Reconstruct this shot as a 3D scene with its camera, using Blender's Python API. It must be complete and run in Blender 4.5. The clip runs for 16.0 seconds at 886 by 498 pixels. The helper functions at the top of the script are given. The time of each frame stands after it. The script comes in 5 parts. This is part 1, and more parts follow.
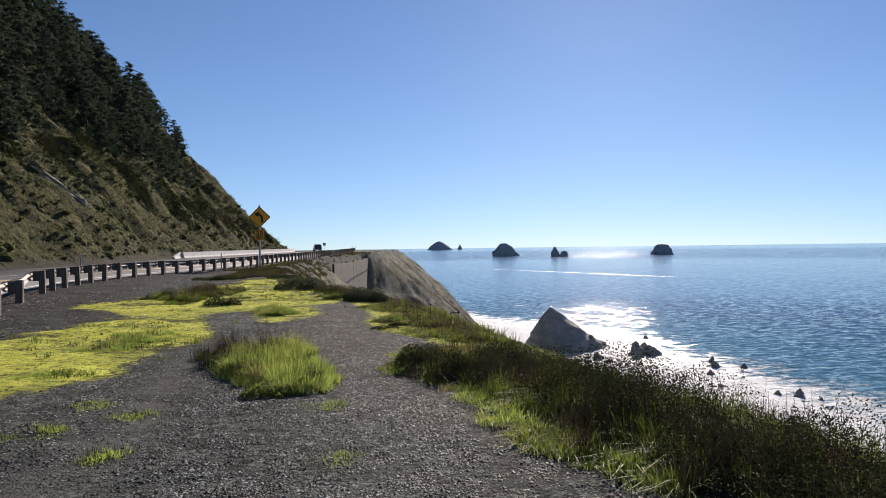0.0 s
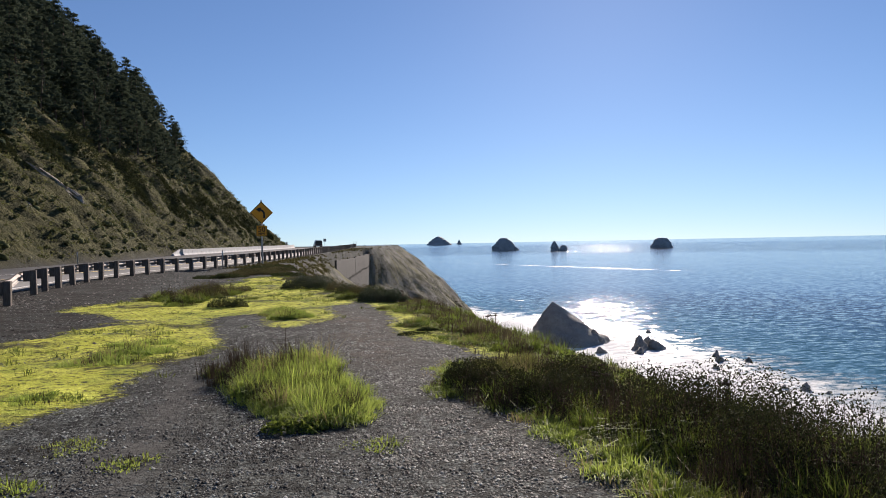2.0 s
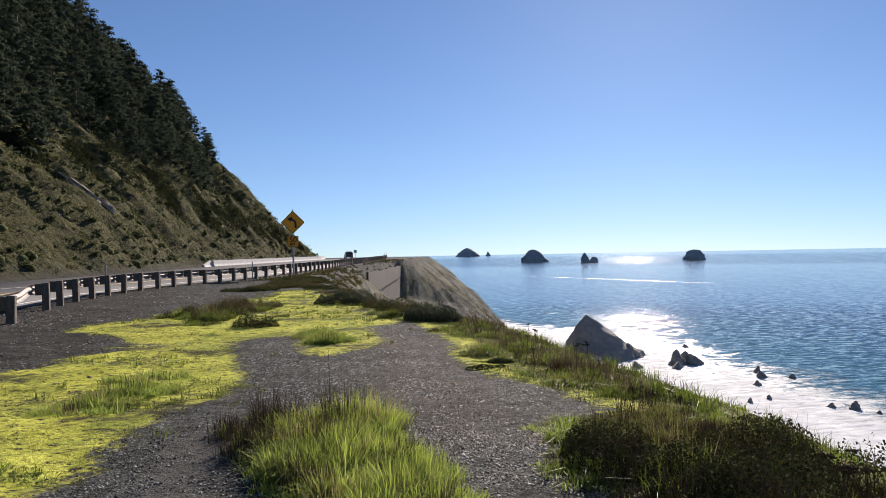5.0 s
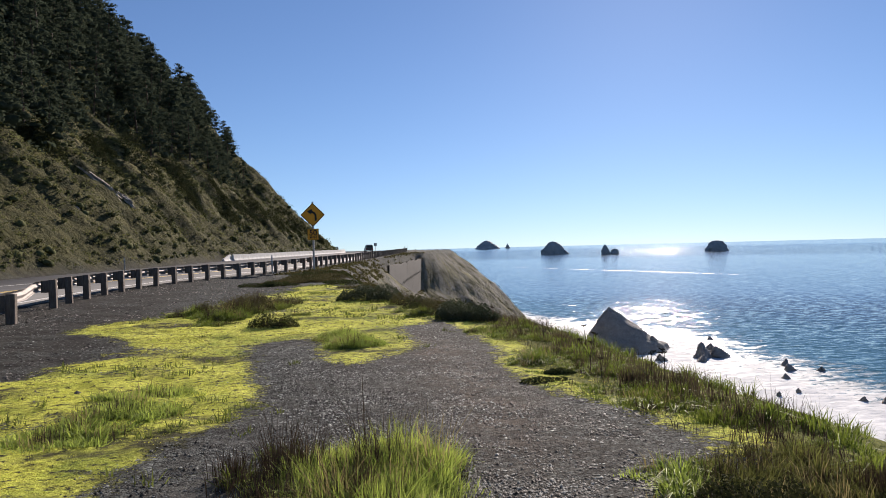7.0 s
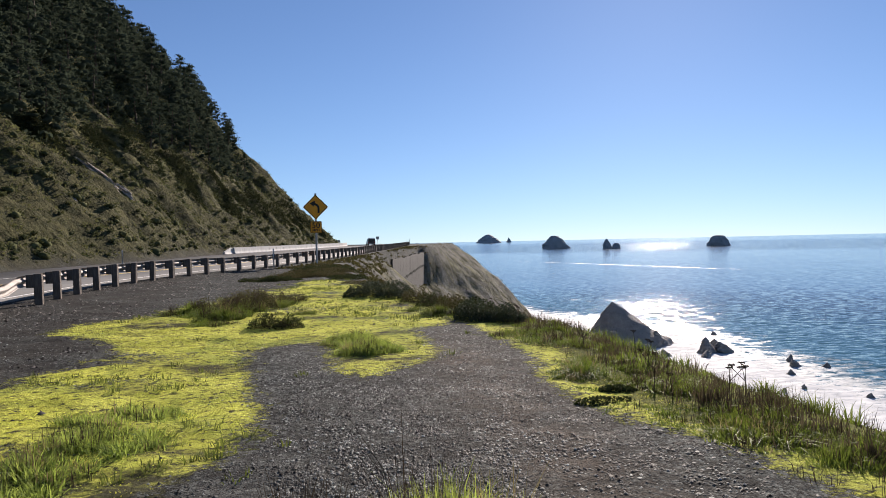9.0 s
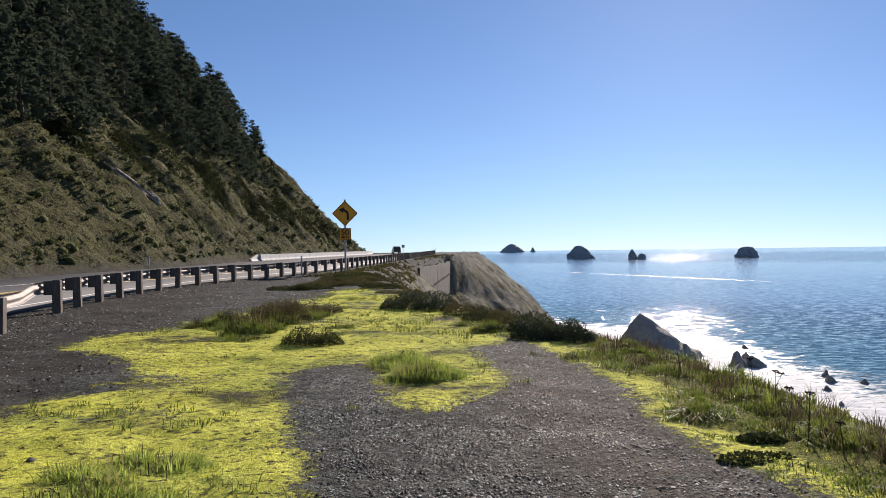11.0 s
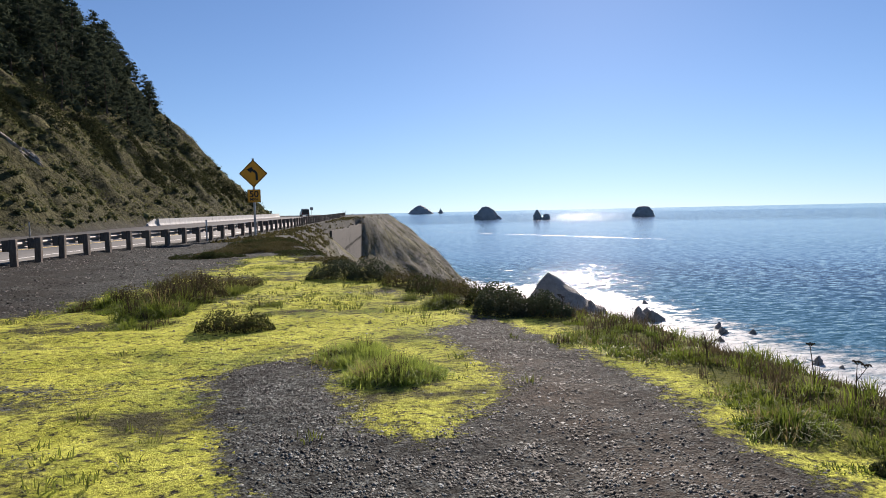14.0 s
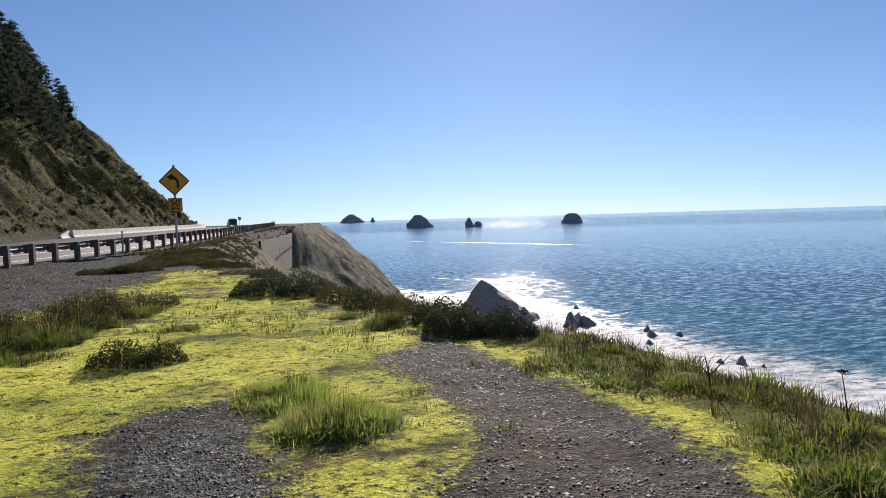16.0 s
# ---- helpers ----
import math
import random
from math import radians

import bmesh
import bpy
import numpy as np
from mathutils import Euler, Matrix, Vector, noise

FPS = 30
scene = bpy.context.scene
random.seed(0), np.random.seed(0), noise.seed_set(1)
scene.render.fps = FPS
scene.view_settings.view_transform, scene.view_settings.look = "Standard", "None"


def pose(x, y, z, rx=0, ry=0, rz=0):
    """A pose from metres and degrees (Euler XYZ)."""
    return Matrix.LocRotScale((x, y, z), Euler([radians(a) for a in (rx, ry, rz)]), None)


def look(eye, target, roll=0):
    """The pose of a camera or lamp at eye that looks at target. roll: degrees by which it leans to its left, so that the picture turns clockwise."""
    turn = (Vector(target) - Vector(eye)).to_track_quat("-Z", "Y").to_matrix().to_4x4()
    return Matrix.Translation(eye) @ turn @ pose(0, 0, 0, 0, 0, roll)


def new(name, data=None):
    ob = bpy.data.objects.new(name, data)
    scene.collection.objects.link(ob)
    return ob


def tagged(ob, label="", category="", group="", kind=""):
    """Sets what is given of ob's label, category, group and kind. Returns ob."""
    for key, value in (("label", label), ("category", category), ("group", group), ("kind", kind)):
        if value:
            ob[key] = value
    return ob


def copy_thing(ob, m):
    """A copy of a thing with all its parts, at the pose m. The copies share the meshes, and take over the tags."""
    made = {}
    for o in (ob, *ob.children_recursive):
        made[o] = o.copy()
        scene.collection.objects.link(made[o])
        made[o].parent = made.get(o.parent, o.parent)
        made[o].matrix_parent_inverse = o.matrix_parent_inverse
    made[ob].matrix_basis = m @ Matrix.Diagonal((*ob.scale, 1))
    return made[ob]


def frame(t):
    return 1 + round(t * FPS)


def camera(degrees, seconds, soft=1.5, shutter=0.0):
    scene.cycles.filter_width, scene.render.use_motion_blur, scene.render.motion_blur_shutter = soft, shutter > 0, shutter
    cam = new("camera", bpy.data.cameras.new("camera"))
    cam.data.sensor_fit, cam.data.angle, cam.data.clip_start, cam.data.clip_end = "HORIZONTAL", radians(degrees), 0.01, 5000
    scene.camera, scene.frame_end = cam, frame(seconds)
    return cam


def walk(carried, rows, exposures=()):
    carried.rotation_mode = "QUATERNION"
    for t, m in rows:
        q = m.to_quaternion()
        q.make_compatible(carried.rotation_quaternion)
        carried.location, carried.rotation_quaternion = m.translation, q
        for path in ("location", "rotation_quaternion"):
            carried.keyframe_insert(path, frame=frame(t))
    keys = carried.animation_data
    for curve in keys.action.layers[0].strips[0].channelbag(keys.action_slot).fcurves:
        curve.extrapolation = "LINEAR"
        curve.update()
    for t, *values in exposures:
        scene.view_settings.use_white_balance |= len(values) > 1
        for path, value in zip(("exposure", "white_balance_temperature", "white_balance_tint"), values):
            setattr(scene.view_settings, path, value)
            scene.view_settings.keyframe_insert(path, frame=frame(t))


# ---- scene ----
cam = camera(65.3, 16.0, soft=0.48)
PATH = [
    (0, (0.471, -0.408, 1.754), (0.906, 1.544, 1.739), -0.7),
    (0.5, (0.409, 0.091, 1.77), (0.833, 2.046, 1.751), -0.9),
    (1, (0.309, 0.538, 1.754), (0.737, 2.491, 1.728), -1.0),
    (1.5, (0.268, 0.929, 1.75), (0.703, 2.881, 1.721), -1.1),
    (2, (0.169, 1.35, 1.755), (0.606, 3.301, 1.726), -1.1),
    (2.5, (0.098, 1.765, 1.751), (0.532, 3.718, 1.729), -0.9),
    (3, (0.064, 2.281, 1.777), (0.485, 4.236, 1.763), -0.8),
    (3.5, (0.005, 2.794, 1.752), (0.414, 4.752, 1.745), -0.7),
    (4, (0.021, 3.188, 1.738), (0.415, 5.149, 1.738), -0.7),
    (6.5, (-0.024, 5.357, 1.721), (0.284, 7.334, 1.729), -1.5),
    (7, (-0.056, 5.716, 1.715), (0.245, 7.694, 1.701), -1.4),
    (7.5, (-0.091, 6.124, 1.712), (0.208, 8.101, 1.677), -1.2),
    (8, (-0.09, 6.493, 1.731), (0.204, 8.47, 1.687), -1.0),
    (8.5, (-0.156, 6.869, 1.71), (0.139, 8.847, 1.669), -1.1),
    (9, (-0.216, 7.208, 1.705), (0.081, 9.185, 1.673), -1.2),
    (9.2, (-0.238, 7.403, 1.709), (0.058, 9.381, 1.688), -1.1),
    (11.3, (-0.656, 9.043, 1.671), (-0.429, 11.03, 1.666), -0.7),
    (11.5, (-0.703, 9.173, 1.679), (-0.474, 11.16, 1.666), -0.7),
    (12, (-0.764, 9.575, 1.696), (-0.528, 11.561, 1.665), -0.8),
    (12.5, (-0.857, 9.987, 1.69), (-0.585, 11.967, 1.633), -0.9),
    (13, (-0.858, 10.41, 1.684), (-0.526, 12.381, 1.604), -1.1),
    (13.5, (-0.89, 10.705, 1.678), (-0.487, 12.661, 1.577), -1.2),
    (14, (-0.973, 11.025, 1.677), (-0.485, 12.961, 1.557), -1.2),
    (14.5, (-0.979, 11.379, 1.661), (-0.414, 13.293, 1.53), -1.3),
    (15, (-0.988, 11.741, 1.654), (-0.363, 13.636, 1.524), -1.3),
    (15.5, (-0.944, 12.074, 1.659), (-0.286, 13.959, 1.543), -1.5),
    (16, (-0.795, 12.393, 1.646), (-0.12, 14.273, 1.545), -1.7),
]
walk(cam, [(t, look(eye, target, roll)) for t, eye, target, roll in PATH], exposures=((0.0, 0.63, 6200, 18), (4.0, 0.67, 6200, 18), (9.0, 0.7, 6200, 18), (12.5, 0.74, 6200, 18), (16.0, 0.67, 6200, 18)))

# ---- light ----
SUN_AZ, SUN_EL = 26.0, 24.0
world = bpy.data.worlds.new("sky")
scene.world = world
world.use_nodes = True
wn = world.node_tree
wn.nodes.clear()
w_out = wn.nodes.new("ShaderNodeOutputWorld")
w_bg = wn.nodes.new("ShaderNodeBackground")
w_sky = wn.nodes.new("ShaderNodeTexSky")
w_sky.sky_type = "NISHITA"
w_sky.sun_disc = False
w_sky.sun_elevation, w_sky.sun_rotation = radians(SUN_EL), radians(SUN_AZ)
w_sky.altitude, w_sky.air_density, w_sky.dust_density, w_sky.ozone_density = 0.0, 0.95, 0.055, 4.5
w_bg.inputs["Strength"].default_value = 0.0615
w_co = wn.nodes.new("ShaderNodeTexCoord")
w_add = wn.nodes.new("ShaderNodeVectorMath")
w_add.operation = "ADD"
w_add.inputs[1].default_value = (0, 0, 0.05)
wn.links.new(w_co.outputs["Generated"], w_add.inputs[0])
wn.links.new(w_add.outputs[0], w_sky.inputs["Vector"])
wn.links.new(w_sky.outputs[0], w_bg.inputs["Color"])
wn.links.new(w_bg.outputs[0], w_out.inputs["Surface"])
sun = new("sun", bpy.data.lights.new("sun", "SUN"))
sun.data.energy, sun.data.angle, sun.data.color = 5.0, radians(0.6), (1.0, 0.87, 0.70)
az, el = radians(SUN_AZ), radians(SUN_EL)
sun.matrix_world = look((0, 0, 60), (-math.sin(az) * math.cos(el) * 50, -math.cos(az) * math.cos(el) * 50, 60 - 50 * math.sin(el)))


# ---- tools ----
rng = np.random.default_rng(7)


def hash2(ix, iy, seed):
    n = (ix * 374761393 + iy * 668265263 + seed * 144665) & 0x7FFFFFFF
    n = ((n ^ (n >> 13)) * 1274126177) & 0x7FFFFFFF
    return ((n ^ (n >> 16)) & 0xFFFF) / 65535.0


def vnoise(x, y, seed=0):
    """Value noise, 0 to 1."""
    x, y = np.asarray(x, float), np.asarray(y, float)
    ix, iy = np.floor(x).astype(np.int64), np.floor(y).astype(np.int64)
    fx, fy = x - ix, y - iy
    fx, fy = fx * fx * (3 - 2 * fx), fy * fy * (3 - 2 * fy)
    a, b = hash2(ix, iy, seed), hash2(ix + 1, iy, seed)
    c, d = hash2(ix, iy + 1, seed), hash2(ix + 1, iy + 1, seed)
    return (a + (b - a) * fx) * (1 - fy) + (c + (d - c) * fx) * fy


def fbm(x, y, octaves=4, seed=0):
    total, amp, norm = 0.0, 1.0, 0.0
    for k in range(octaves):
        total = total + amp * vnoise(x * 2 ** k, y * 2 ** k, seed + 11 * k)
        norm += amp
        amp *= 0.5
    return total / norm


def smooth(a, b, x):
    t = np.clip((x - a) / (b - a), 0, 1)
    return t * t * (3 - 2 * t)


def mesh_np(name, verts, faces, mat=None, attrs=None, shade=False):
    """A mesh from numpy arrays: faces (n, 3) or (n, 4)."""
    me = bpy.data.meshes.new(name)
    verts, faces = np.asarray(verts, np.float32), np.asarray(faces, np.int32)
    k = faces.shape[1]
    me.vertices.add(len(verts))
    me.vertices.foreach_set("co", verts.ravel())
    me.loops.add(faces.size)
    me.loops.foreach_set("vertex_index", faces.ravel())
    me.polygons.add(len(faces))
    me.polygons.foreach_set("loop_start", np.arange(0, faces.size, k, dtype=np.int32))
    me.polygons.foreach_set("loop_total", np.full(len(faces), k, np.int32))
    me.update(calc_edges=True)
    for key, value in (attrs or {}).items():
        me.attributes.new(key, "FLOAT", "POINT").data.foreach_set("value", np.asarray(value, np.float32).ravel())
    if shade:
        me.polygons.foreach_set("use_smooth", np.ones(len(faces), bool))
    if mat:
        me.materials.append(mat)
    me.validate()
    return me


def part(name, bm, material, parent, label=""):
    """Links a bmesh or a mesh as one mesh object under a thing."""
    if isinstance(bm, bmesh.types.BMesh):
        me = bpy.data.meshes.new(name)
        bm.to_mesh(me)
        bm.free()
    else:
        me = bm
    if material and not me.materials:
        me.materials.append(material)
    ob = new(name, me)
    if parent:
        ob.parent = parent
    return tagged(ob, label)


def box(bm, size, m=Matrix(), bevel=0.0):
    made = bmesh.ops.create_cube(bm, size=1, matrix=m @ Matrix.Diagonal((*size, 1)))
    if bevel:
        edges = list({e for v in made["verts"] for e in v.link_edges})
        bmesh.ops.bevel(bm, geom=edges, offset=bevel, segments=1, affect="EDGES", profile=0.5)
    return bm


def tube(bm, a, b, r0, r1=None, sides=8):
    a, b = Vector(a), Vector(b)
    turn = (b - a).to_track_quat("Z", "Y").to_matrix().to_4x4()
    bmesh.ops.create_cone(bm, cap_ends=True, segments=sides, radius1=r0, radius2=r0 if r1 is None else r1,
                          depth=(b - a).length, matrix=Matrix.Translation((a + b) / 2) @ turn)
    return bm


# ---- materials ----
class Nodes:
    """A short way to write a material's nodes."""

    def __init__(self, name, rough=0.8, metal=0.0, spec=0.3):
        self.mat = bpy.data.materials.new(name)
        self.mat.use_nodes = True
        self.t = self.mat.node_tree
        self.b = self.t.nodes["Principled BSDF"]
        self.o = self.t.nodes["Material Output"]
        self.b.inputs["Roughness"].default_value = rough
        self.b.inputs["Metallic"].default_value = metal
        self.b.inputs["Specular IOR Level"].default_value = spec
        self.place = self.n("ShaderNodeTexCoord").outputs["Object"]

    def n(self, kind):
        return self.t.nodes.new(kind)

    def link(self, a, b):
        self.t.links.new(a, b)

    def world_place(self):
        self.place = self.n("ShaderNodeNewGeometry").outputs["Position"]
        return self

    def noise(self, scale, detail=4, rough=0.6, lo=0.3, hi=0.7, stretch=None, tilt=None):
        nd = self.n("ShaderNodeTexNoise")
        nd.inputs["Scale"].default_value, nd.inputs["Detail"].default_value, nd.inputs["Roughness"].default_value = scale, detail, rough
        src = self.place
        if stretch:
            mp = self.n("ShaderNodeMapping")
            mp.inputs["Scale"].default_value = stretch
            if tilt:
                mp.vector_type = "TEXTURE"
                mp.inputs["Rotation"].default_value = tilt
            self.link(src, mp.inputs["Vector"])
            src = mp.outputs[0]
        self.link(src, nd.inputs["Vector"])
        return self.span(nd.outputs[0], lo, hi)

    def voronoi(self, scale, lo=0.0, hi=0.6, out="Distance"):
        nd = self.n("ShaderNodeTexVoronoi")
        nd.inputs["Scale"].default_value = scale
        self.link(self.place, nd.inputs["Vector"])
        return self.span(nd.outputs[out], lo, hi)

    def span(self, value, lo, hi, a=0.0, b=1.0):
        nd = self.n("ShaderNodeMapRange")
        for key, v in zip((1, 2, 3, 4), (lo, hi, a, b)):
            nd.inputs[key].default_value = v
        self.link(value, nd.inputs[0])
        return nd.outputs[0]

    def attr(self, name):
        nd = self.n("ShaderNodeAttribute")
        nd.attribute_name = name
        return nd.outputs["Fac"]

    def math(self, op, a, b=0.0):
        nd = self.n("ShaderNodeMath")
        nd.operation = op
        for k, v in enumerate((a, b)):
            if isinstance(v, (int, float)):
                nd.inputs[k].default_value = v
            else:
                self.link(v, nd.inputs[k])
        return nd.outputs[0]

    def mix(self, fac, a, b):
        nd = self.n("ShaderNodeMix")
        nd.data_type = "RGBA"
        for sock, v in ((nd.inputs[0], fac), (nd.inputs[6], a), (nd.inputs[7], b)):
            if isinstance(v, tuple):
                sock.default_value = (*v, 1)
            elif isinstance(v, (int, float)):
                sock.default_value = v
            else:
                self.link(v, sock)
        return nd.outputs[2]

    def random(self):
        return self.n("ShaderNodeObjectInfo").outputs["Random"]

    def island(self):
        return self.n("ShaderNodeNewGeometry").outputs["Random Per Island"]

    def colour(self, c):
        if isinstance(c, tuple):
            self.b.inputs["Base Color"].default_value = (*c, 1)
        else:
            self.link(c, self.b.inputs["Base Color"])
        return self

    def rough(self, r):
        self.link(r, self.b.inputs["Roughness"])
        return self

    def bump(self, height, strength=0.5, distance=0.02):
        nd = self.n("ShaderNodeBump")
        nd.inputs["Strength"].default_value, nd.inputs["Distance"].default_value = strength, distance
        self.link(height, nd.inputs["Height"])
        self.link(nd.outputs[0], self.b.inputs["Normal"])
        return self

    def through_light(self, colour, share):
        """Lets light through thin leaves."""
        tr, mx = self.n("ShaderNodeBsdfTranslucent"), self.n("ShaderNodeMixShader")
        if isinstance(colour, tuple):
            tr.inputs["Color"].default_value = (*colour, 1)
        else:
            self.link(colour, tr.inputs["Color"])
        mx.inputs[0].default_value = share
        self.link(self.b.outputs[0], mx.inputs[1])
        self.link(tr.outputs[0], mx.inputs[2])
        self.link(mx.outputs[0], self.o.inputs["Surface"])
        return self


def leaf_material(name, dark, light, share=0.45, rough=0.6, warm=None, spec=0.25):
    k = Nodes(name, rough, spec=spec).world_place()
    c = k.mix(k.island(), dark, light)
    c = k.mix(k.noise(0.7, 3), c, warm or light)
    c = k.mix(k.math("MULTIPLY", k.noise(4.5, 3, 0.6, 0.48, 0.7), 0.6), c, dark)
    k.colour(c).through_light(c, share)
    return k.mat


def ground_material():
    k = Nodes("ground_soil_gravel_moss", 0.95, spec=0.06).world_place()
    stone = k.voronoi(52, 0.0, 0.55)
    tone = k.voronoi(52, 0.0, 1.0, "Color")
    big = k.noise(0.5, 5)
    fine = k.noise(14, 5)
    tone2 = k.voronoi(95, 0.0, 1.0, "Color")
    gravel = k.mix(k.math("POWER", tone, 2.6), (0.008, 0.0085, 0.008), (0.45, 0.5, 0.46))
    gravel = k.mix(k.math("MULTIPLY", tone2, 0.5), gravel, k.mix(k.math("POWER", tone2, 2.4), (0.008, 0.008, 0.008), (0.4, 0.425, 0.405)))
    dirt = k.mix(fine, (0.02, 0.0195, 0.0175), (0.085, 0.083, 0.074))
    base = k.mix(k.span(big, 0.2, 0.8), gravel, k.mix(0.5, gravel, dirt))
    base = k.mix(k.noise(1.7, 6, 0.75, 0.45, 0.7), base, k.mix(0.6, base, (0.012, 0.011, 0.01)))
    base = k.mix(k.noise(8, 5, 0.7, 0.42, 0.6), base, k.mix(0.72, base, (0.012, 0.0115, 0.0105)))
    base = k.mix(k.noise(5, 6, 0.75, 0.56, 0.72), base, k.mix(0.35, base, (0.3, 0.305, 0.28)))
    base = k.mix(k.math("MULTIPLY", k.attr("shoulder"), k.noise(0.9, 6, 0.7, 0.3, 0.55)), base, k.mix(fine, (0.02, 0.0195, 0.017), (0.064, 0.061, 0.054)))
    base = k.mix(k.math("MULTIPLY", k.attr("track"), k.noise(1.3, 5, 0.7, 0.25, 0.55)), base, k.mix(fine, (0.05, 0.05, 0.047), (0.12, 0.119, 0.11)))
    base = k.mix(k.math("MULTIPLY", k.attr("soil"), k.noise(1.6, 6, 0.75, 0.3, 0.7)), base, k.mix(fine, (0.055, 0.044, 0.034), (0.17, 0.138, 0.108)))
    edge = k.noise(3.0, 6, 0.7, 0.25, 0.75)
    small = k.noise(16, 5, 0.75, 0.25, 0.75)
    wob = k.math("ADD", k.math("MULTIPLY", edge, 0.55), k.math("MULTIPLY", small, 0.45))
    moss_c = k.mix(k.noise(1.1, 5, 0.65, 0.35, 0.65), (0.62, 0.64, 0.09), (0.86, 0.88, 0.16))
    moss_c = k.mix(k.noise(2.3, 4, 0.65, 0.52, 0.72), moss_c, (0.44, 0.5, 0.055))
    moss_c = k.mix(k.noise(0.7, 5, 0.7, 0.48, 0.68), moss_c, (0.26, 0.33, 0.055))
    # Dark specks: soil showing through, plus shade between tuffets put into the moss colour.
    moss_c = k.mix(k.noise(26, 3, 0.7, 0.3, 0.62), k.mix(0.5, moss_c, (0.06, 0.07, 0.014)), moss_c)
    moss_c = k.mix(k.noise(9, 6, 0.75, 0.51, 0.62, stretch=(0.9, 1.1, 1)), moss_c, k.mix(0.5, dirt, (0.02, 0.018, 0.012)))
    moss_c = k.mix(k.noise(0.55, 6, 0.75, 0.52, 0.62, stretch=(0.6, 1, 1)), moss_c, k.mix(0.5, dirt, (0.1, 0.1, 0.03)))
    moss = k.span(k.math("ADD", k.attr("moss"), wob), 0.93, 1.12)
    grass_c = k.mix(fine, (0.06, 0.075, 0.018), (0.2, 0.21, 0.035))
    grass = k.span(k.math("ADD", k.attr("grass"), wob), 0.93, 1.15)
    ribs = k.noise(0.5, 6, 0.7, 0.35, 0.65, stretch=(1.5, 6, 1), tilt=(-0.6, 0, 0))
    hill_rock = k.mix(k.noise(0.35, 6, 0.65), (0.024, 0.022, 0.019), (0.1, 0.092, 0.08))
    hill_veg = k.mix(k.noise(0.8, 8, 0.75, 0.36, 0.64), (0.026, 0.032, 0.014), (0.155, 0.157, 0.069))
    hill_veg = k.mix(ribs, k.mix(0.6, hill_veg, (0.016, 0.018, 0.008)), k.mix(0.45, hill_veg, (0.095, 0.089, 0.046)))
    hill = k.mix(k.noise(0.3, 7, 0.7, 0.58, 0.68, stretch=(1.5, 5, 1), tilt=(-0.6, 0, 0)), hill_veg, hill_rock)
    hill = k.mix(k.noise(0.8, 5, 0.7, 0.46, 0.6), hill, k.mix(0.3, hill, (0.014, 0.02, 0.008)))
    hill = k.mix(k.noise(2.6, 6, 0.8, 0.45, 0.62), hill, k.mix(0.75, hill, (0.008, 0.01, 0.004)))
    hill = k.mix(k.math("MULTIPLY", k.attr("dry"), k.noise(0.9, 7, 0.8, 0.42, 0.6, stretch=(1.5, 4, 1), tilt=(-0.6, 0, 0))), hill, (0.2, 0.185, 0.085))
    c = k.mix(moss, base, moss_c)
    c = k.mix(grass, c, grass_c)
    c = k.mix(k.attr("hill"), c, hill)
    bare = k.mix(k.noise(0.25, 6, 0.7), (0.13, 0.127, 0.11), (0.28, 0.27, 0.235))
    bare = k.mix(k.noise(0.3, 7, 0.72, 0.42, 0.6), bare, (0.06, 0.062, 0.034))
    bare = k.mix(k.noise(0.5, 6, 0.72, 0.48, 0.66, stretch=(4, 1.4, 1), tilt=(0, 0.7, 0)), bare, (0.21, 0.2, 0.12))
    c = k.mix(k.attr("bare"), c, bare)
    k.colour(c)
    h = k.math("ADD", k.math("MULTIPLY", k.math("MULTIPLY", stone, -0.35), k.math("SUBTRACT", 1.0, moss)), k.math("MULTIPLY", fine, 0.6))
    h = k.math("ADD", h, k.math("MULTIPLY", k.math("MULTIPLY", moss, k.noise(55, 3, 0.7)), 0.35))
    h = k.math("ADD", h, k.math("MULTIPLY", moss, k.math("MULTIPLY", k.noise(13, 5, 0.75), 1.7)))
    h = k.math("ADD", h, k.math("MULTIPLY", k.attr("hill"), k.math("MULTIPLY", k.noise(0.5, 6, 0.7), 30.0)))
    h = k.math("ADD", h, k.math("MULTIPLY", k.attr("bare"), k.math("MULTIPLY", k.noise(0.6, 6, 0.7), 20.0)))
    h = k.math("ADD", h, k.math("MULTIPLY", k.math("MAXIMUM", k.attr("hill"), k.attr("bare")), k.math("MULTIPLY", k.noise(1.9, 5, 0.7), 14.0)))
    k.bump(h, 0.85, 0.02)
    return k.mat


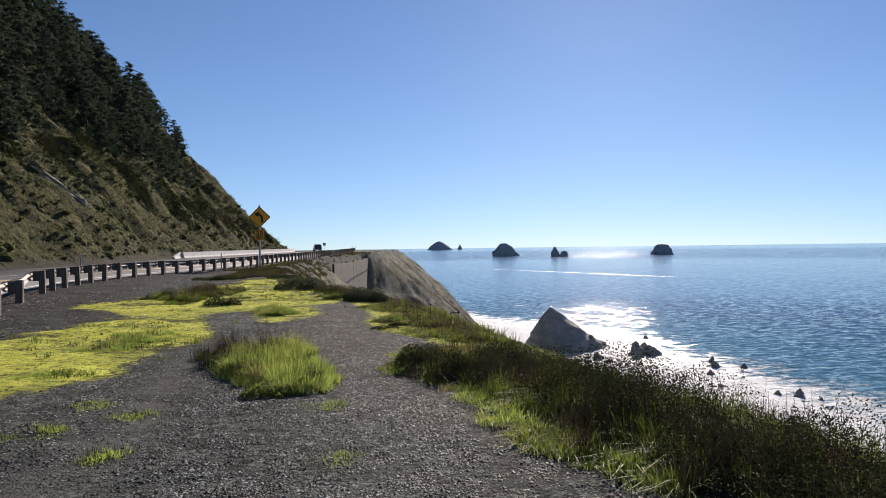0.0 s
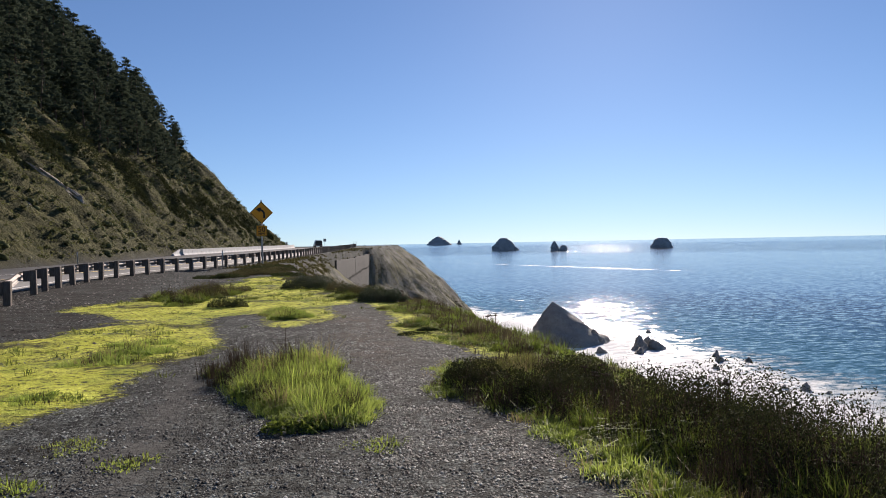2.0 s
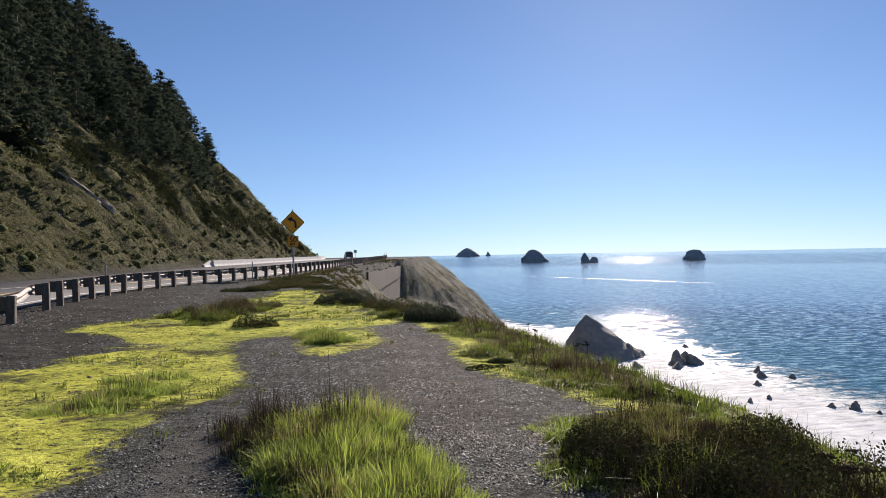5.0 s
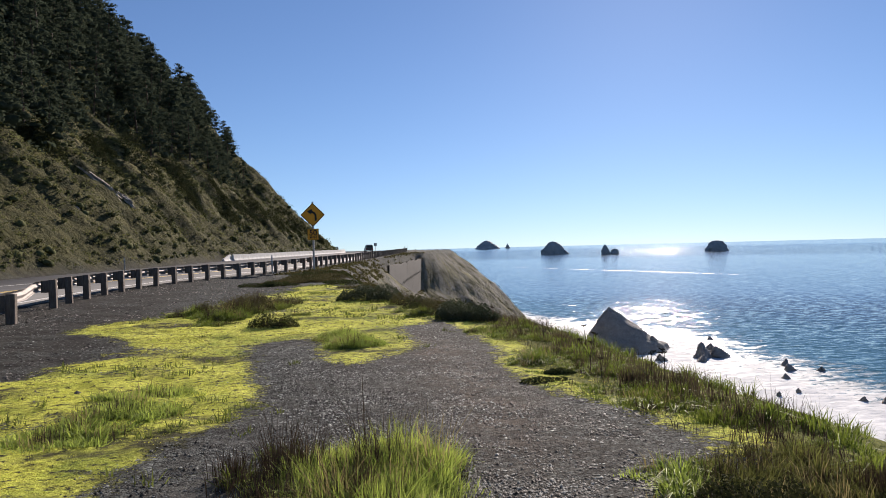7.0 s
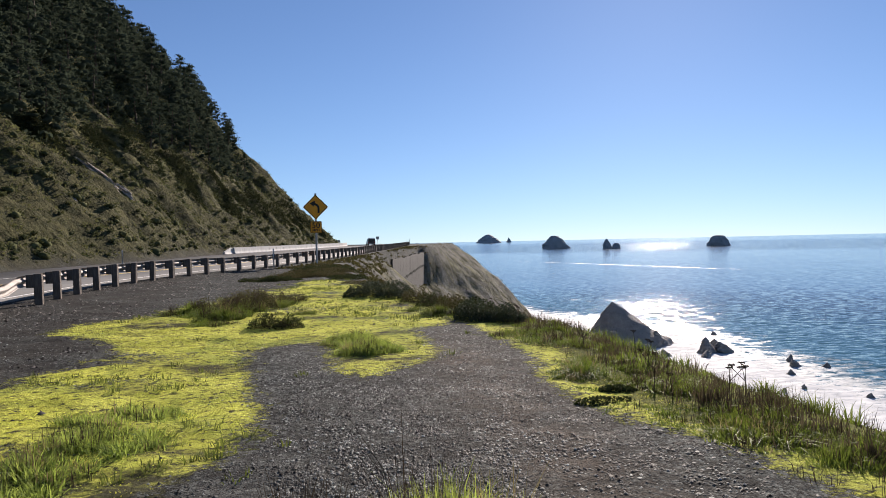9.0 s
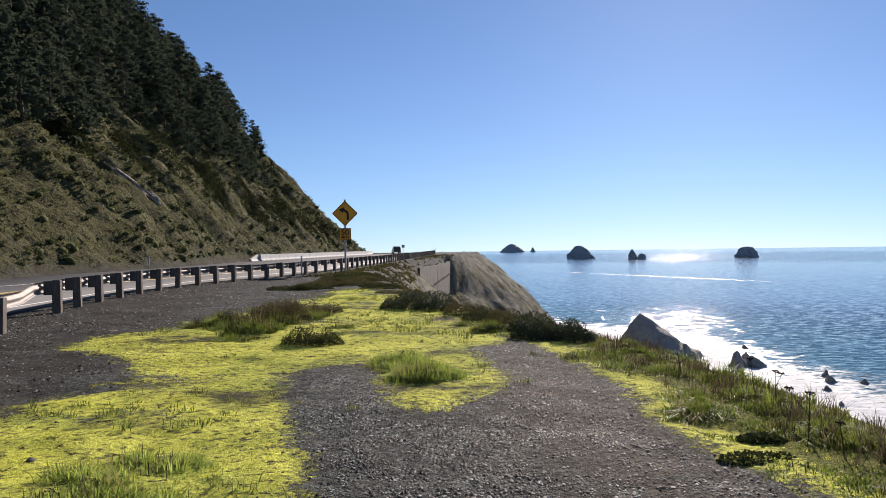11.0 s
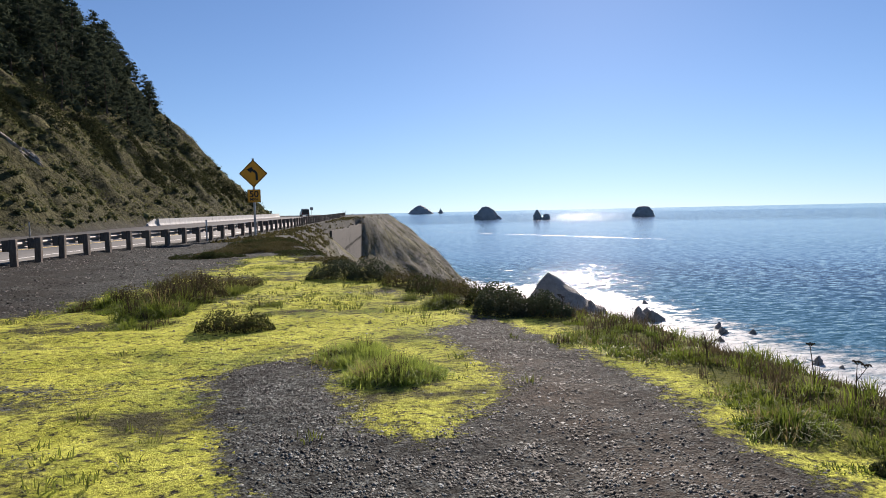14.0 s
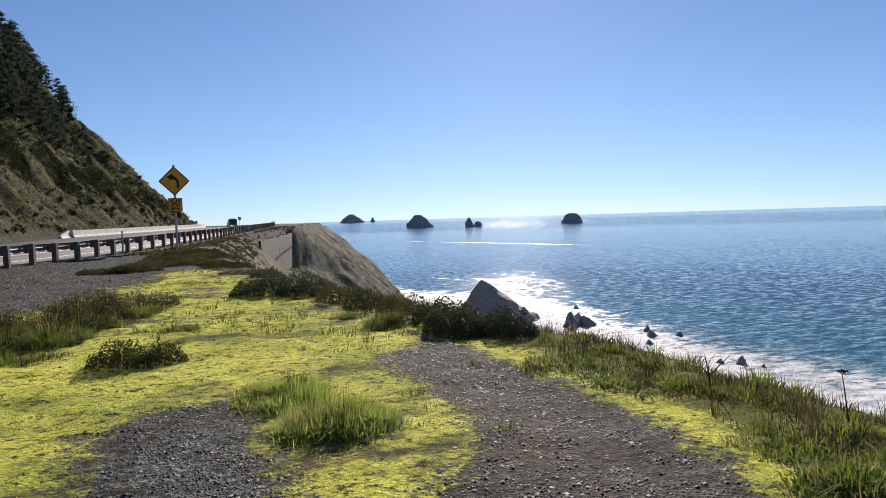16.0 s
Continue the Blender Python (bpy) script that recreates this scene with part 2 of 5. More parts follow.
def sea_material():
    k = Nodes("sea_water", 0.12, spec=0.2).world_place()
    k.b.inputs["IOR"].default_value = 1.33
    foam_n = k.math("ADD", k.math("MULTIPLY", k.noise(0.2, 8, 0.78, 0.25, 0.75, stretch=(0.8, 1.3, 1)), 0.65), k.math("MULTIPLY", k.noise(0.035, 4, 0.6, 0.25, 0.75), 0.35))
    lace = k.noise(0.55, 6, 0.8, 0.4, 0.6, stretch=(0.5, 1.2, 1))
    foam = k.math("MULTIPLY", k.span(k.math("ADD", k.attr("foam"), foam_n), 0.95, 1.3), k.span(k.math("ADD", k.attr("foam"), lace), 0.72, 1.0))
    deep = k.mix(k.noise(0.01, 4), (0.02, 0.05, 0.085), (0.028, 0.068, 0.105))
    deep = k.mix(k.attr("shallow"), deep, (0.04, 0.12, 0.15))
    k.colour(k.mix(foam, deep, (0.74, 0.76, 0.76)))
    k.rough(k.span(foam, 0, 1, 0.08, 0.9))
    nd, mp = k.n("ShaderNodeTexNoise"), k.n("ShaderNodeMapping")
    mp.inputs["Scale"].default_value = (0.4, 0.95, 1)
    k.link(k.place, mp.inputs["Vector"])
    k.link(mp.outputs[0], nd.inputs["Vector"])
    nd.inputs["Scale"].default_value, nd.inputs["Detail"].default_value, nd.inputs["Roughness"].default_value = 0.48, 8, 0.8
    last = nd.outputs["Color"]
    for op, v in (("SUBTRACT", (0.5, 0.54, 0.5)), ("MULTIPLY", (0.95, 0.95, 0)), ("SCALE", None), ("ADD", (0, 0, 1)), ("NORMALIZE", None)):
        vm = k.n("ShaderNodeVectorMath")
        vm.operation = op
        k.link(last, vm.inputs[0])
        if op == "SCALE":
            k.link(k.attr("chop"), vm.inputs["Scale"])
        if v:
            vm.inputs[1].default_value = v
        last = vm.outputs[0]
    k.link(last, k.b.inputs["Normal"])
    return k.mat


def rock_material(name, lo, hi, scale=0.5):
    k = Nodes(name, 0.88, spec=0.25)
    c = k.mix(k.noise(scale, 6, 0.7), lo, hi)
    c = k.mix(k.noise(scale * 6, 4, 0.7, 0.4, 0.7), c, k.mix(0.5, c, lo))
    k.colour(c).bump(k.noise(scale * 3, 7, 0.75), 0.8, 0.4 / scale * 0.5)
    return k.mat


def plain_material(name, lo, hi, rough=0.6, metal=0.0, scale=8.0, bump=0.15, stretch=None):
    k = Nodes(name, rough, metal)
    c = k.mix(k.noise(scale, 5, 0.65, stretch=stretch), lo, hi)
    c = k.mix(k.math("MULTIPLY", k.noise(scale * 7, 4, 0.6, 0.45, 0.75), 0.4), c, lo)
    k.colour(c).bump(k.noise(scale * 5, 5, 0.7, stretch=stretch), bump, 0.01)
    return k.mat


M_GROUND = ground_material()
M_SEA = sea_material()
# Stack rock is lightened: distance haze is put into its colour.
M_STACK = rock_material("hazed_stack_rock", (0.36, 0.35, 0.34), (0.55, 0.53, 0.5), 0.08)
M_ROCK = rock_material("shore_rock", (0.26, 0.25, 0.23), (0.48, 0.455, 0.415), 0.3)
M_WOOD = plain_material("weathered_timber", (0.09, 0.075, 0.062), (0.2, 0.17, 0.14), 0.85, 0, 6, 0.5, (6, 6, 0.7))
M_STEEL = plain_material("galvanised_steel", (0.19, 0.17, 0.155), (0.33, 0.3, 0.275), 0.68, 0.35, 3, 0.05)
M_POLE = plain_material("sign_pole_steel", (0.36, 0.35, 0.34), (0.5, 0.49, 0.47), 0.5, 0.6, 5, 0.05)
M_YELLOW = plain_material("sign_yellow_sheet", (0.7, 0.3, 0.015), (0.8, 0.37, 0.02), 0.45, 0, 4, 0.02)
M_BLACK = plain_material("black_sign_paint", (0.012, 0.012, 0.012), (0.022, 0.02, 0.02), 0.5, 0, 6, 0.02)
M_CONCRETE = plain_material("concrete", (0.4, 0.4, 0.385), (0.57, 0.57, 0.545), 0.85, 0, 1.2, 0.2)
M_ASPHALT = plain_material("worn_asphalt", (0.105, 0.106, 0.104), (0.165, 0.166, 0.162), 0.82, 0, 0.8, 0.1)
M_PAINT_W = plain_material("white_road_paint", (0.55, 0.55, 0.53), (0.75, 0.75, 0.72), 0.6, 0, 3, 0.05)
M_PAINT_Y = plain_material("yellow_road_paint", (0.55, 0.36, 0.04), (0.68, 0.46, 0.06), 0.6, 0, 3, 0.05)
M_GRASS = leaf_material("green_grass_blades", (0.02, 0.045, 0.011), (0.38, 0.5, 0.085), 0.56, warm=(0.4, 0.48, 0.1))
M_VERGE = leaf_material("verge_grass_blades", (0.018, 0.034, 0.009), (0.19, 0.25, 0.04), 0.5, warm=(0.19, 0.22, 0.045))
M_LAWN = leaf_material("short_lawn_blades", (0.014, 0.032, 0.007), (0.21, 0.295, 0.038), 0.5, warm=(0.2, 0.25, 0.04))
M_MOSS = leaf_material("yellow_moss_turf", (0.46, 0.49, 0.075), (0.78, 0.79, 0.12), 0.5, warm=(0.68, 0.69, 0.1))
M_DRY = leaf_material("dry_yellow_grass", (0.035, 0.04, 0.012), (0.19, 0.2, 0.055), 0.45, 0.8, spec=0.05)
M_STRAW = leaf_material("dry_straw_blades", (0.14, 0.115, 0.05), (0.34, 0.29, 0.13), 0.45, 0.8, spec=0.05)
M_DEAD = leaf_material("dead_brown_stems", (0.02, 0.016, 0.012), (0.1, 0.075, 0.05), 0.15, 0.9, spec=0.04)
M_BROWN = leaf_material("dead_brown_grass", (0.035, 0.03, 0.02), (0.13, 0.108, 0.062), 0.35, 0.85, spec=0.05)
M_SHRUB = leaf_material("dark_shrub_leaves", (0.02, 0.03, 0.012), (0.06, 0.075, 0.026), 0.25, 0.8, spec=0.04)
M_BRAMBLE = leaf_material("bramble_leaves", (0.013, 0.018, 0.008), (0.056, 0.063, 0.025), 0.2, 0.85, spec=0.03)
M_GLOSS = leaf_material("glossy_shrub_leaves", (0.022, 0.032, 0.018), (0.085, 0.105, 0.06), 0.22, 0.68, spec=0.1)
M_HEATH = leaf_material("olive_scrub_leaves", (0.024, 0.028, 0.011), (0.11, 0.1, 0.04), 0.35, 0.8, spec=0.1)
M_HILL = leaf_material("hillside_scrub_leaves", (0.022, 0.029, 0.012), (0.2, 0.205, 0.085), 0.38, 0.85, spec=0.05)
M_SLOPE = leaf_material("hillside_bush_leaves", (0.02, 0.028, 0.011), (0.2, 0.205, 0.088), 0.28, 0.85, warm=(0.11, 0.12, 0.05), spec=0.05)
M_NEEDLE = leaf_material("dark_conifer_needles", (0.032, 0.045, 0.031), (0.064, 0.08, 0.054), 0.42, 0.95, spec=0.0)
M_BARK = plain_material("conifer_bark", (0.05, 0.038, 0.028), (0.12, 0.095, 0.07), 0.9, 0, 2, 0.6)

# ---- the lie of the land ----
SEA_Z = -32.0
EDGE_Y = (-80, 0, 4, 8.5, 12, 16, 20, 24, 28, 32, 41, 50, 60, 80, 95, 120, 145, 148, 160, 170, 185, 195, 207, 218, 232, 255, 320)
EDGE_X = (6, 4.05, 3.8, 3.4, 3.6, 3.6, 3.6, 2.9, 2.1, 1.4, 0.5, 0.1, 0.4, 3.0, 5.0, 9.9, 15.2, 17.0, 20.8, 23.5, 28, 30.5, 32.5, 30, 16, -30, -120)
BASE_Y = (-80, 57, 75, 101, 174, 188, 197, 210, 235, 320)
BASE_X = (-23.5, -21.5, -18.6, -16.2, -0.8, 0.6, -3, -16, -55, -170)
RAIL_Y = (19.2, 23.3, 27.7, 29.6, 31.4, 33.3, 35.2, 37.1, 39, 40.7, 42.6, 44.2, 46, 50, 60, 80, 100, 130, 160, 183)
RAIL_X = (-6.82, -7.68, -8.42, -8.66, -8.76, -8.78, -8.74, -8.6, -8.36, -8.0, -7.6, -7.18, -6.7, -5.35, -2.4, 1.6, 5.0, 9.7, 14.4, 17.6)


def edge(y):
    return np.interp(y, EDGE_Y, EDGE_X)


def foot(y):
    return np.interp(y, BASE_Y, BASE_X)


def rail(y):
    return np.interp(y, RAIL_Y, RAIL_X)


def land(x, y):
    """Height of the ground."""
    x, y = np.asarray(x, float), np.asarray(y, float)
    z = 0.10 * smooth(5.0, 8.5, -x) * smooth(70, 40, y) + 0.1 * smooth(40, 70, y)
    z = z + 0.05 * (fbm(x * 0.6, y * 0.6, 4, 3) - 0.5) * smooth(-9, -6, x)
    z = z + 0.02 * (fbm(x * 3, y * 3, 2, 9) - 0.5) * smooth(-9, -6, x)
    z = z + 0.1 * (fbm(x * 1.0 + 7, y * 1.5, 3, 15) - 0.5) * smooth(-0.9, -2.2, x) * smooth(-8.5, -6.5, x) * smooth(8, 11, y) * smooth(60, 45, y)
    d = x - edge(y) + 1.2 * (fbm(x * 0.35, y * 0.35, 3, 21) - 0.5) * smooth(30, 60, y) * (1 - smooth(88, 92, y) * smooth(149, 147, y))
    far = smooth(60, 140, y)
    drop = np.where(d > 0, (0.62 + 0.2 * far + 0.45 * smooth(21, 30, y) * (1 - far)) * d + 0.0035 * far * d * d - 0.9 * (1 - np.exp(-np.maximum(d, 0) / 1.5)) * (1 - far), 0)
    drop = drop + np.where(d > 0, (fbm(x * 0.12, y * 0.12, 5, 31) - 0.5) * np.minimum(d * 0.5, 6) + (fbm(x * 0.1, y * 0.45, 4, 33) - 0.5) * np.minimum(d * 0.3, 2.4), 0)
    wall = smooth(82, 98, y) * smooth(178, 144, y) * smooth(0.0, 0.8 + 16 * smooth(143, 176, y), d) * smooth(24, 10, d)
    z = z - drop - 6.6 * wall
    u = foot(y) - x
    rise = np.where(u > 0, 1.02 * u - 0.0006 * u * u - 0.2 * smooth(135, 172, y) * np.minimum(u, 21) * smooth(36, 21, u), 0)
    rough = (fbm(x * 0.05, y * 0.05, 6, 41) - 0.5) * np.minimum(np.maximum(u, 0) * 0.5, 9) + (fbm(x * 0.22, y * 0.3, 4, 51) - 0.5) * np.minimum(np.maximum(u, 0) * 0.5, 4.4)
    rough = rough + (fbm(x * 0.07 + y * 0.03, y * 0.34, 4, 61) - 0.5) * np.minimum(np.maximum(u, 0) * 0.4, 2.0)
    slow = np.minimum(np.maximum(u, 0) * 0.35, 1.0)
    rib = 1 - np.abs(2 * fbm(x * 0.06 + y * 0.05, y * 0.2 - x * 0.05, 3, 63) - 1)
    knob = 1 - np.abs(2 * fbm(x * 0.42, y * 0.42, 3, 65) - 1)
    rough = rough + slow * (2.6 * (rib - 0.75) + 1.3 * (knob - 0.75))
    return np.maximum(z + np.maximum(rise + rough, 0), SEA_Z - 4)


def spaced(*runs):
    out = []
    for a, b, step in runs:
        out.extend(np.arange(a, b, step))
    return np.array(out + [runs[-1][1]])


def inside(x, y, poly):
    """Signed distance to a polygon, positive inside."""
    hit, best = np.zeros(np.shape(x), bool), np.full(np.shape(x), 1e9)
    for (ax, ay), (bx, by) in zip(poly, poly[1:] + poly[:1]):
        dx, dy = bx - ax, by - ay
        t = np.clip(((x - ax) * dx + (y - ay) * dy) / (dx * dx + dy * dy), 0, 1)
        best = np.minimum(best, np.hypot(x - ax - t * dx, y - ay - t * dy))
        cross = (ay > y) != (by > y)
        hit ^= cross & (x < (dx * (y - ay) / (dy if abs(dy) > 1e-9 else 1e-9) + ax))
    return np.where(hit, best, -best)


MOSS = [(-6, 8.2), (-3.6, 8.4), (-2.9, 8.7), (-2.2, 9.6), (-1.9, 10.3), (-1.9, 11.5), (-1.6, 12.1), (-1.22, 12.95), (-1.09, 13.5), (-1.15, 14.6), (-1.38, 15.6), (-1.7, 17.7), (-1.75, 18.4), (-1.3, 18.95),
        (-0.5, 19.1), (-0.3, 17.3), (-0.24, 16.2), (0.16, 15.85), (0.6, 16.4), (1.09, 17.15), (1.18, 17.9), (1.1, 18.9), (1.0, 20.1), (1.8, 20.8), (2.2, 22.5), (2.0, 31), (-0.6, 38), (-1.8, 36),
        (-4.0, 28), (-4.3, 26.6), (-5.0, 24.2), (-5.8, 23.0), (-5.6, 21.2), (-4.5, 20.5), (-3.9, 19.5), (-3.6, 18.6), (-3.8, 17.3), (-4.2, 16.9), (-4.25, 16.2), (-5.1, 14.7), (-5.6, 11.5)]
VERGE_Y = (-20, 4.3, 4.9, 5.5, 7.4, 8.1, 9.4, 10.4, 11.1, 11.8, 12.5, 13.1, 13.9, 15.0, 15.8, 16.8, 18, 20.3, 22, 30)
VERGE_X = (3.4, 2.85, 2.7, 2.45, 2.42, 2.15, 1.95, 2.5, 2.95, 2.85, 2.7, 2.33, 2.1, 2.08, 2.2, 2.4, 2.33, 2.2, 1.9, 1.6)


def verge(y):
    return np.interp(y, VERGE_Y, VERGE_X)


def moss_at(x, y):
    left = smooth(-0.85, 0.7, inside(x, y, MOSS))
    left = left * (1 - 0.48 * smooth(20, 26, y) * smooth(0.42, 0.58, fbm(x * 0.8, y * 0.5, 3, 127)))
    left = left * (1 - 0.42 * smooth(0.46, 0.68, fbm(x * 0.7 + 3, y * 1.0, 3, 129)) * smooth(-1.6, -2.8, x) * smooth(21.5, 19, y))
    right = smooth(-0.5, 0.5, x - verge(y)) * smooth(9.5, 11.5, y) * smooth(26, 22, y) * smooth(1.7, 0.9, x - verge(y))
    return np.maximum(left, right * 0.8)


def grass_at(x, y):
    return smooth(0.15, 1.0, x - verge(y)) * smooth(45, 30, y)


def bed(x, y):
    """Height of the ground with its tuffets of moss and fine gravel humps."""
    x, y = np.asarray(x, float), np.asarray(y, float)
    soft = np.clip(moss_at(x, y), 0, 1) * smooth(42, 28, y)
    z = land(x, y) + soft * 0.085 * (fbm(x * 2.4, y * 2.8, 2, 171) - 0.42)
    return z + (1 - soft) * 0.03 * (fbm(x * 2.8, y * 2.8, 2, 173) - 0.5) * smooth(-9, -7, x) * smooth(3.6, 2.6, x) * smooth(60, 45, y)


# ---- ground ----
gx = spaced((-190, -60, 4), (-60, -9, 0.6), (-9, -6.2, 0.2), (-6.2, 3.2, 0.098), (3.2, 4.6, 0.15), (4.6, 20, 0.5), (20, 78, 1.2))
gy = spaced((-60, 2, 1.5), (2, 4, 0.13), (4, 23, 0.095), (23, 28, 0.15), (28, 60, 0.4), (60, 120, 0.75), (120, 235, 1.0), (235, 330, 5))
XX, YY = np.meshgrid(gx, gy)
ZZ = bed(XX, YY)
nx, ny = len(gx), len(gy)
idx = np.arange(nx * ny).reshape(ny, nx)
quads = np.stack([idx[:-1, :-1], idx[:-1, 1:], idx[1:, 1:], idx[1:, :-1]], -1).reshape(-1, 4)
attrs = {
    "moss": moss_at(XX, YY),
    "grass": grass_at(XX, YY),
    "shoulder": smooth(-3.2, -5.2, XX + 0.12 * (YY - 20)) * smooth(12, 18, YY),
    "track": np.exp(-((XX + 1.0 + 0.25 * np.sin(YY * 0.3)) / 0.42) ** 2) * smooth(14.5, 10, YY),
    "soil": np.exp(-((XX - 1.45) / 0.6) ** 2) * smooth(9, 13, YY) * smooth(21, 17, YY),
    "dry": 0.35 + 0.65 * np.exp(-((YY - 104) / 16) ** 2 - ((foot(YY) - XX - 13) / 5) ** 2),
    "hill": smooth(-0.5, 1.5, foot(YY) - XX),
    "bare": smooth(0.0, 2.0, XX - edge(YY)) * smooth(40, 60, YY) + 0.3 * smooth(42, 60, YY) * smooth(0.2, 1.2, XX - rail(YY)) * (XX - edge(YY) <= 0),
}
ground = new("ground", mesh_np("ground", np.stack([XX, YY, ZZ], -1).reshape(-1, 3), quads, M_GROUND, attrs, True))
tagged(ground, "gravel turnout with yellow moss on a clifftop below a steep scrub hill", "ground", kind="structure")

# ---- sea ----
sx = spaced((-4800, -400, 400), (-400, 20, 40), (20, 480, 3.5), (480, 800, 30), (800, 1400, 100), (1400, 4800, 400))
sy = spaced((-4800, -400, 400), (-400, 40, 40), (40, 440, 3.5), (440, 900, 4), (900, 1000, 10), (1000, 2600, 80), (2600, 4900, 300))
SX, SY = np.meshgrid(sx, sy)
front = np.interp(SY, (-200, 60, 100, 127, 168, 228, 262, 320, 420), (146, 144, 137, 135, 128, 134, 118, 98, 62))
foam = smooth(42, -55, SX - front) * (SY < 460)
wake = np.interp(SX, (200, 222, 268, 304, 352, 395), (1020, 972, 828, 729, 588, 560))
streak = np.exp(-((SY - wake) / 17.0) ** 2) * smooth(190, 240, SX) * smooth(430, 330, SX) * 0.6
band = np.exp(-((SX - front - 45 - 10 * np.sin(SY * 0.03)) / 9.0) ** 2) * (SY < 460) * 0.3
reach = np.hypot(SX, SY)
chop = 0.42 + 0.82 * smooth(480, 330, reach) + 0.85 * smooth(1250, 1600, reach) * smooth(3600, 2400, reach)
idx = np.arange(SX.size).reshape(SX.shape)
quads = np.stack([idx[:-1, :-1], idx[:-1, 1:], idx[1:, 1:], idx[1:, :-1]], -1).reshape(-1, 4)
sea = new("sea", mesh_np("sea", np.stack([SX, SY, np.full(SX.shape, SEA_Z)], -1).reshape(-1, 3), quads, M_SEA,
                         {"foam": np.clip(foam * 0.95 + streak + band, 0, 1), "chop": chop, "shallow": smooth(120, 0, SX - front) * (SY < 500)}, True))
tagged(sea, "blue ocean with sun glitter and white surf foam", "sea", kind="structure")

# ---- road ----
NEAR_Y = (-60, 25, 37, 44, 50, 60, 80, 100, 130, 160, 190)
NEAR_X = (-10.9, -9.8, -9.6, -8.3, -6.4, -3.4, 0.6, 4.0, 8.7, 13.4, 17.4)


def near(y):
    return np.interp(y, NEAR_Y, NEAR_X)


ROAD_Z = 0.15


def strip(name, left, right, ys, z, mat, slope=0.0):
    """A flat band along the road between two lines, with a skirt."""
    ys = np.asarray(ys, float)
    l, r = left(ys), right(ys)
    zz = np.full(len(ys), z)
    rows = [np.stack([l, ys, zz - 0.2], -1), np.stack([l, ys, zz], -1), np.stack([r, ys, zz], -1), np.stack([r, ys, zz - 0.2], -1)]
    v = np.stack(rows, 1).reshape(-1, 3)
    n = len(ys)
    f = [[4 * i + k, 4 * i + k + 1, 4 * i + k + 5, 4 * i + k + 4] for i in range(n - 1) for k in range(3)]
    return part(name, mesh_np(name, v, np.array(f)[:, ::-1], mat), mat, None)


ys_road = np.arange(-60, 196, 2.0)
road = strip("road", lambda y: foot(y) + 1.0, near, ys_road, ROAD_Z, M_ASPHALT)
tagged(road, "grey asphalt two-lane coastal highway curving round the hill", "road", kind="structure")
for nm, off, wid, mat, lab in (("edge_line", -0.55, 0.13, M_PAINT_W, "white painted edge line on the road"), ("centre_line", -4.3, 0.11, M_PAINT_Y, "yellow painted centre line on the road"),
                               ("centre_line", -4.55, 0.11, M_PAINT_Y, "yellow painted centre line on the road"), ("edge_line", -8.2, 0.13, M_PAINT_W, "white painted edge line on the road")):
    ob = strip(nm, lambda y: near(y) + off - wid, lambda y: near(y) + off, ys_road[:118], ROAD_Z + 0.004, mat)
    tagged(ob, lab, "road marking", kind="structure")


# ---- guardrail ----
def along(points, step, first=0.0):
    """Points and headings every step metres along a line in plan."""
    p = np.array(points, float)
    seg = np.hypot(*(p[1:] - p[:-1]).T)
    s = np.concatenate([[0], np.cumsum(seg)])
    out = []
    for d in np.arange(first, s[-1], step):
        x, y = np.interp(d, s, p[:, 0]), np.interp(d, s, p[:, 1])
        x1, y1 = np.interp(d + 0.5, s, p[:, 0]), np.interp(d + 0.5, s, p[:, 1])
        x0, y0 = np.interp(d - 0.5, s, p[:, 0]), np.interp(d - 0.5, s, p[:, 1])
        out.append((x, y, math.atan2(y1 - y0, x1 - x0)))
    return out


rail_line = list(zip(RAIL_X, RAIL_Y))
guardrail = tagged(new("guardrail"), "galvanised W-beam guardrail on weathered square timber posts", "guardrail")
bm = box(bmesh.new(), (0.2, 0.2, 1.3), pose(0, 0, 0.25), 0.012)
post_me = bpy.data.meshes.new("post")
bm.to_mesh(post_me)
bm.free()
post_me.materials.append(M_WOOD)
bm = box(bmesh.new(), (0.19, 0.2, 0.36), Matrix(), 0.01)
block_me = bpy.data.meshes.new("blockout")
bm.to_mesh(block_me)
bm.free()
block_me.materials.append(M_WOOD)
spots = [(-6.0, 15.3, 1.75), (-6.82, 19.2, 1.75), (-7.68, 23.3, 1.73)] + along(rail_line[2:], 1.905)
rr = random.Random(5)
for x, y, a in spots:
    g = float(land(x, y))
    top = (0.86 if y > 26 else 0.73) - 0.02 * rr.random()
    sink = pose(x, y, g + top - 0.9, rr.uniform(-1.5, 1.5), rr.uniform(-1.5, 1.5), math.degrees(a) + rr.uniform(-4, 4))
    part("post", post_me, None, guardrail).matrix_basis = sink
    side = Vector((-math.sin(a), math.cos(a)))
    part("blockout", block_me, None, guardrail).matrix_basis = pose(x + side.x * 0.2, y + side.y * 0.2, g + top - 0.2, 0, 0, math.degrees(a))

W_PROFILE = [(0.0, 0.155), (0.03, 0.145), (0.08, 0.11), (0.08, 0.06), (0.015, 0.02), (0.015, -0.02), (0.08, -0.06), (0.08, -0.11), (0.03, -0.145), (0.0, -0.155)]


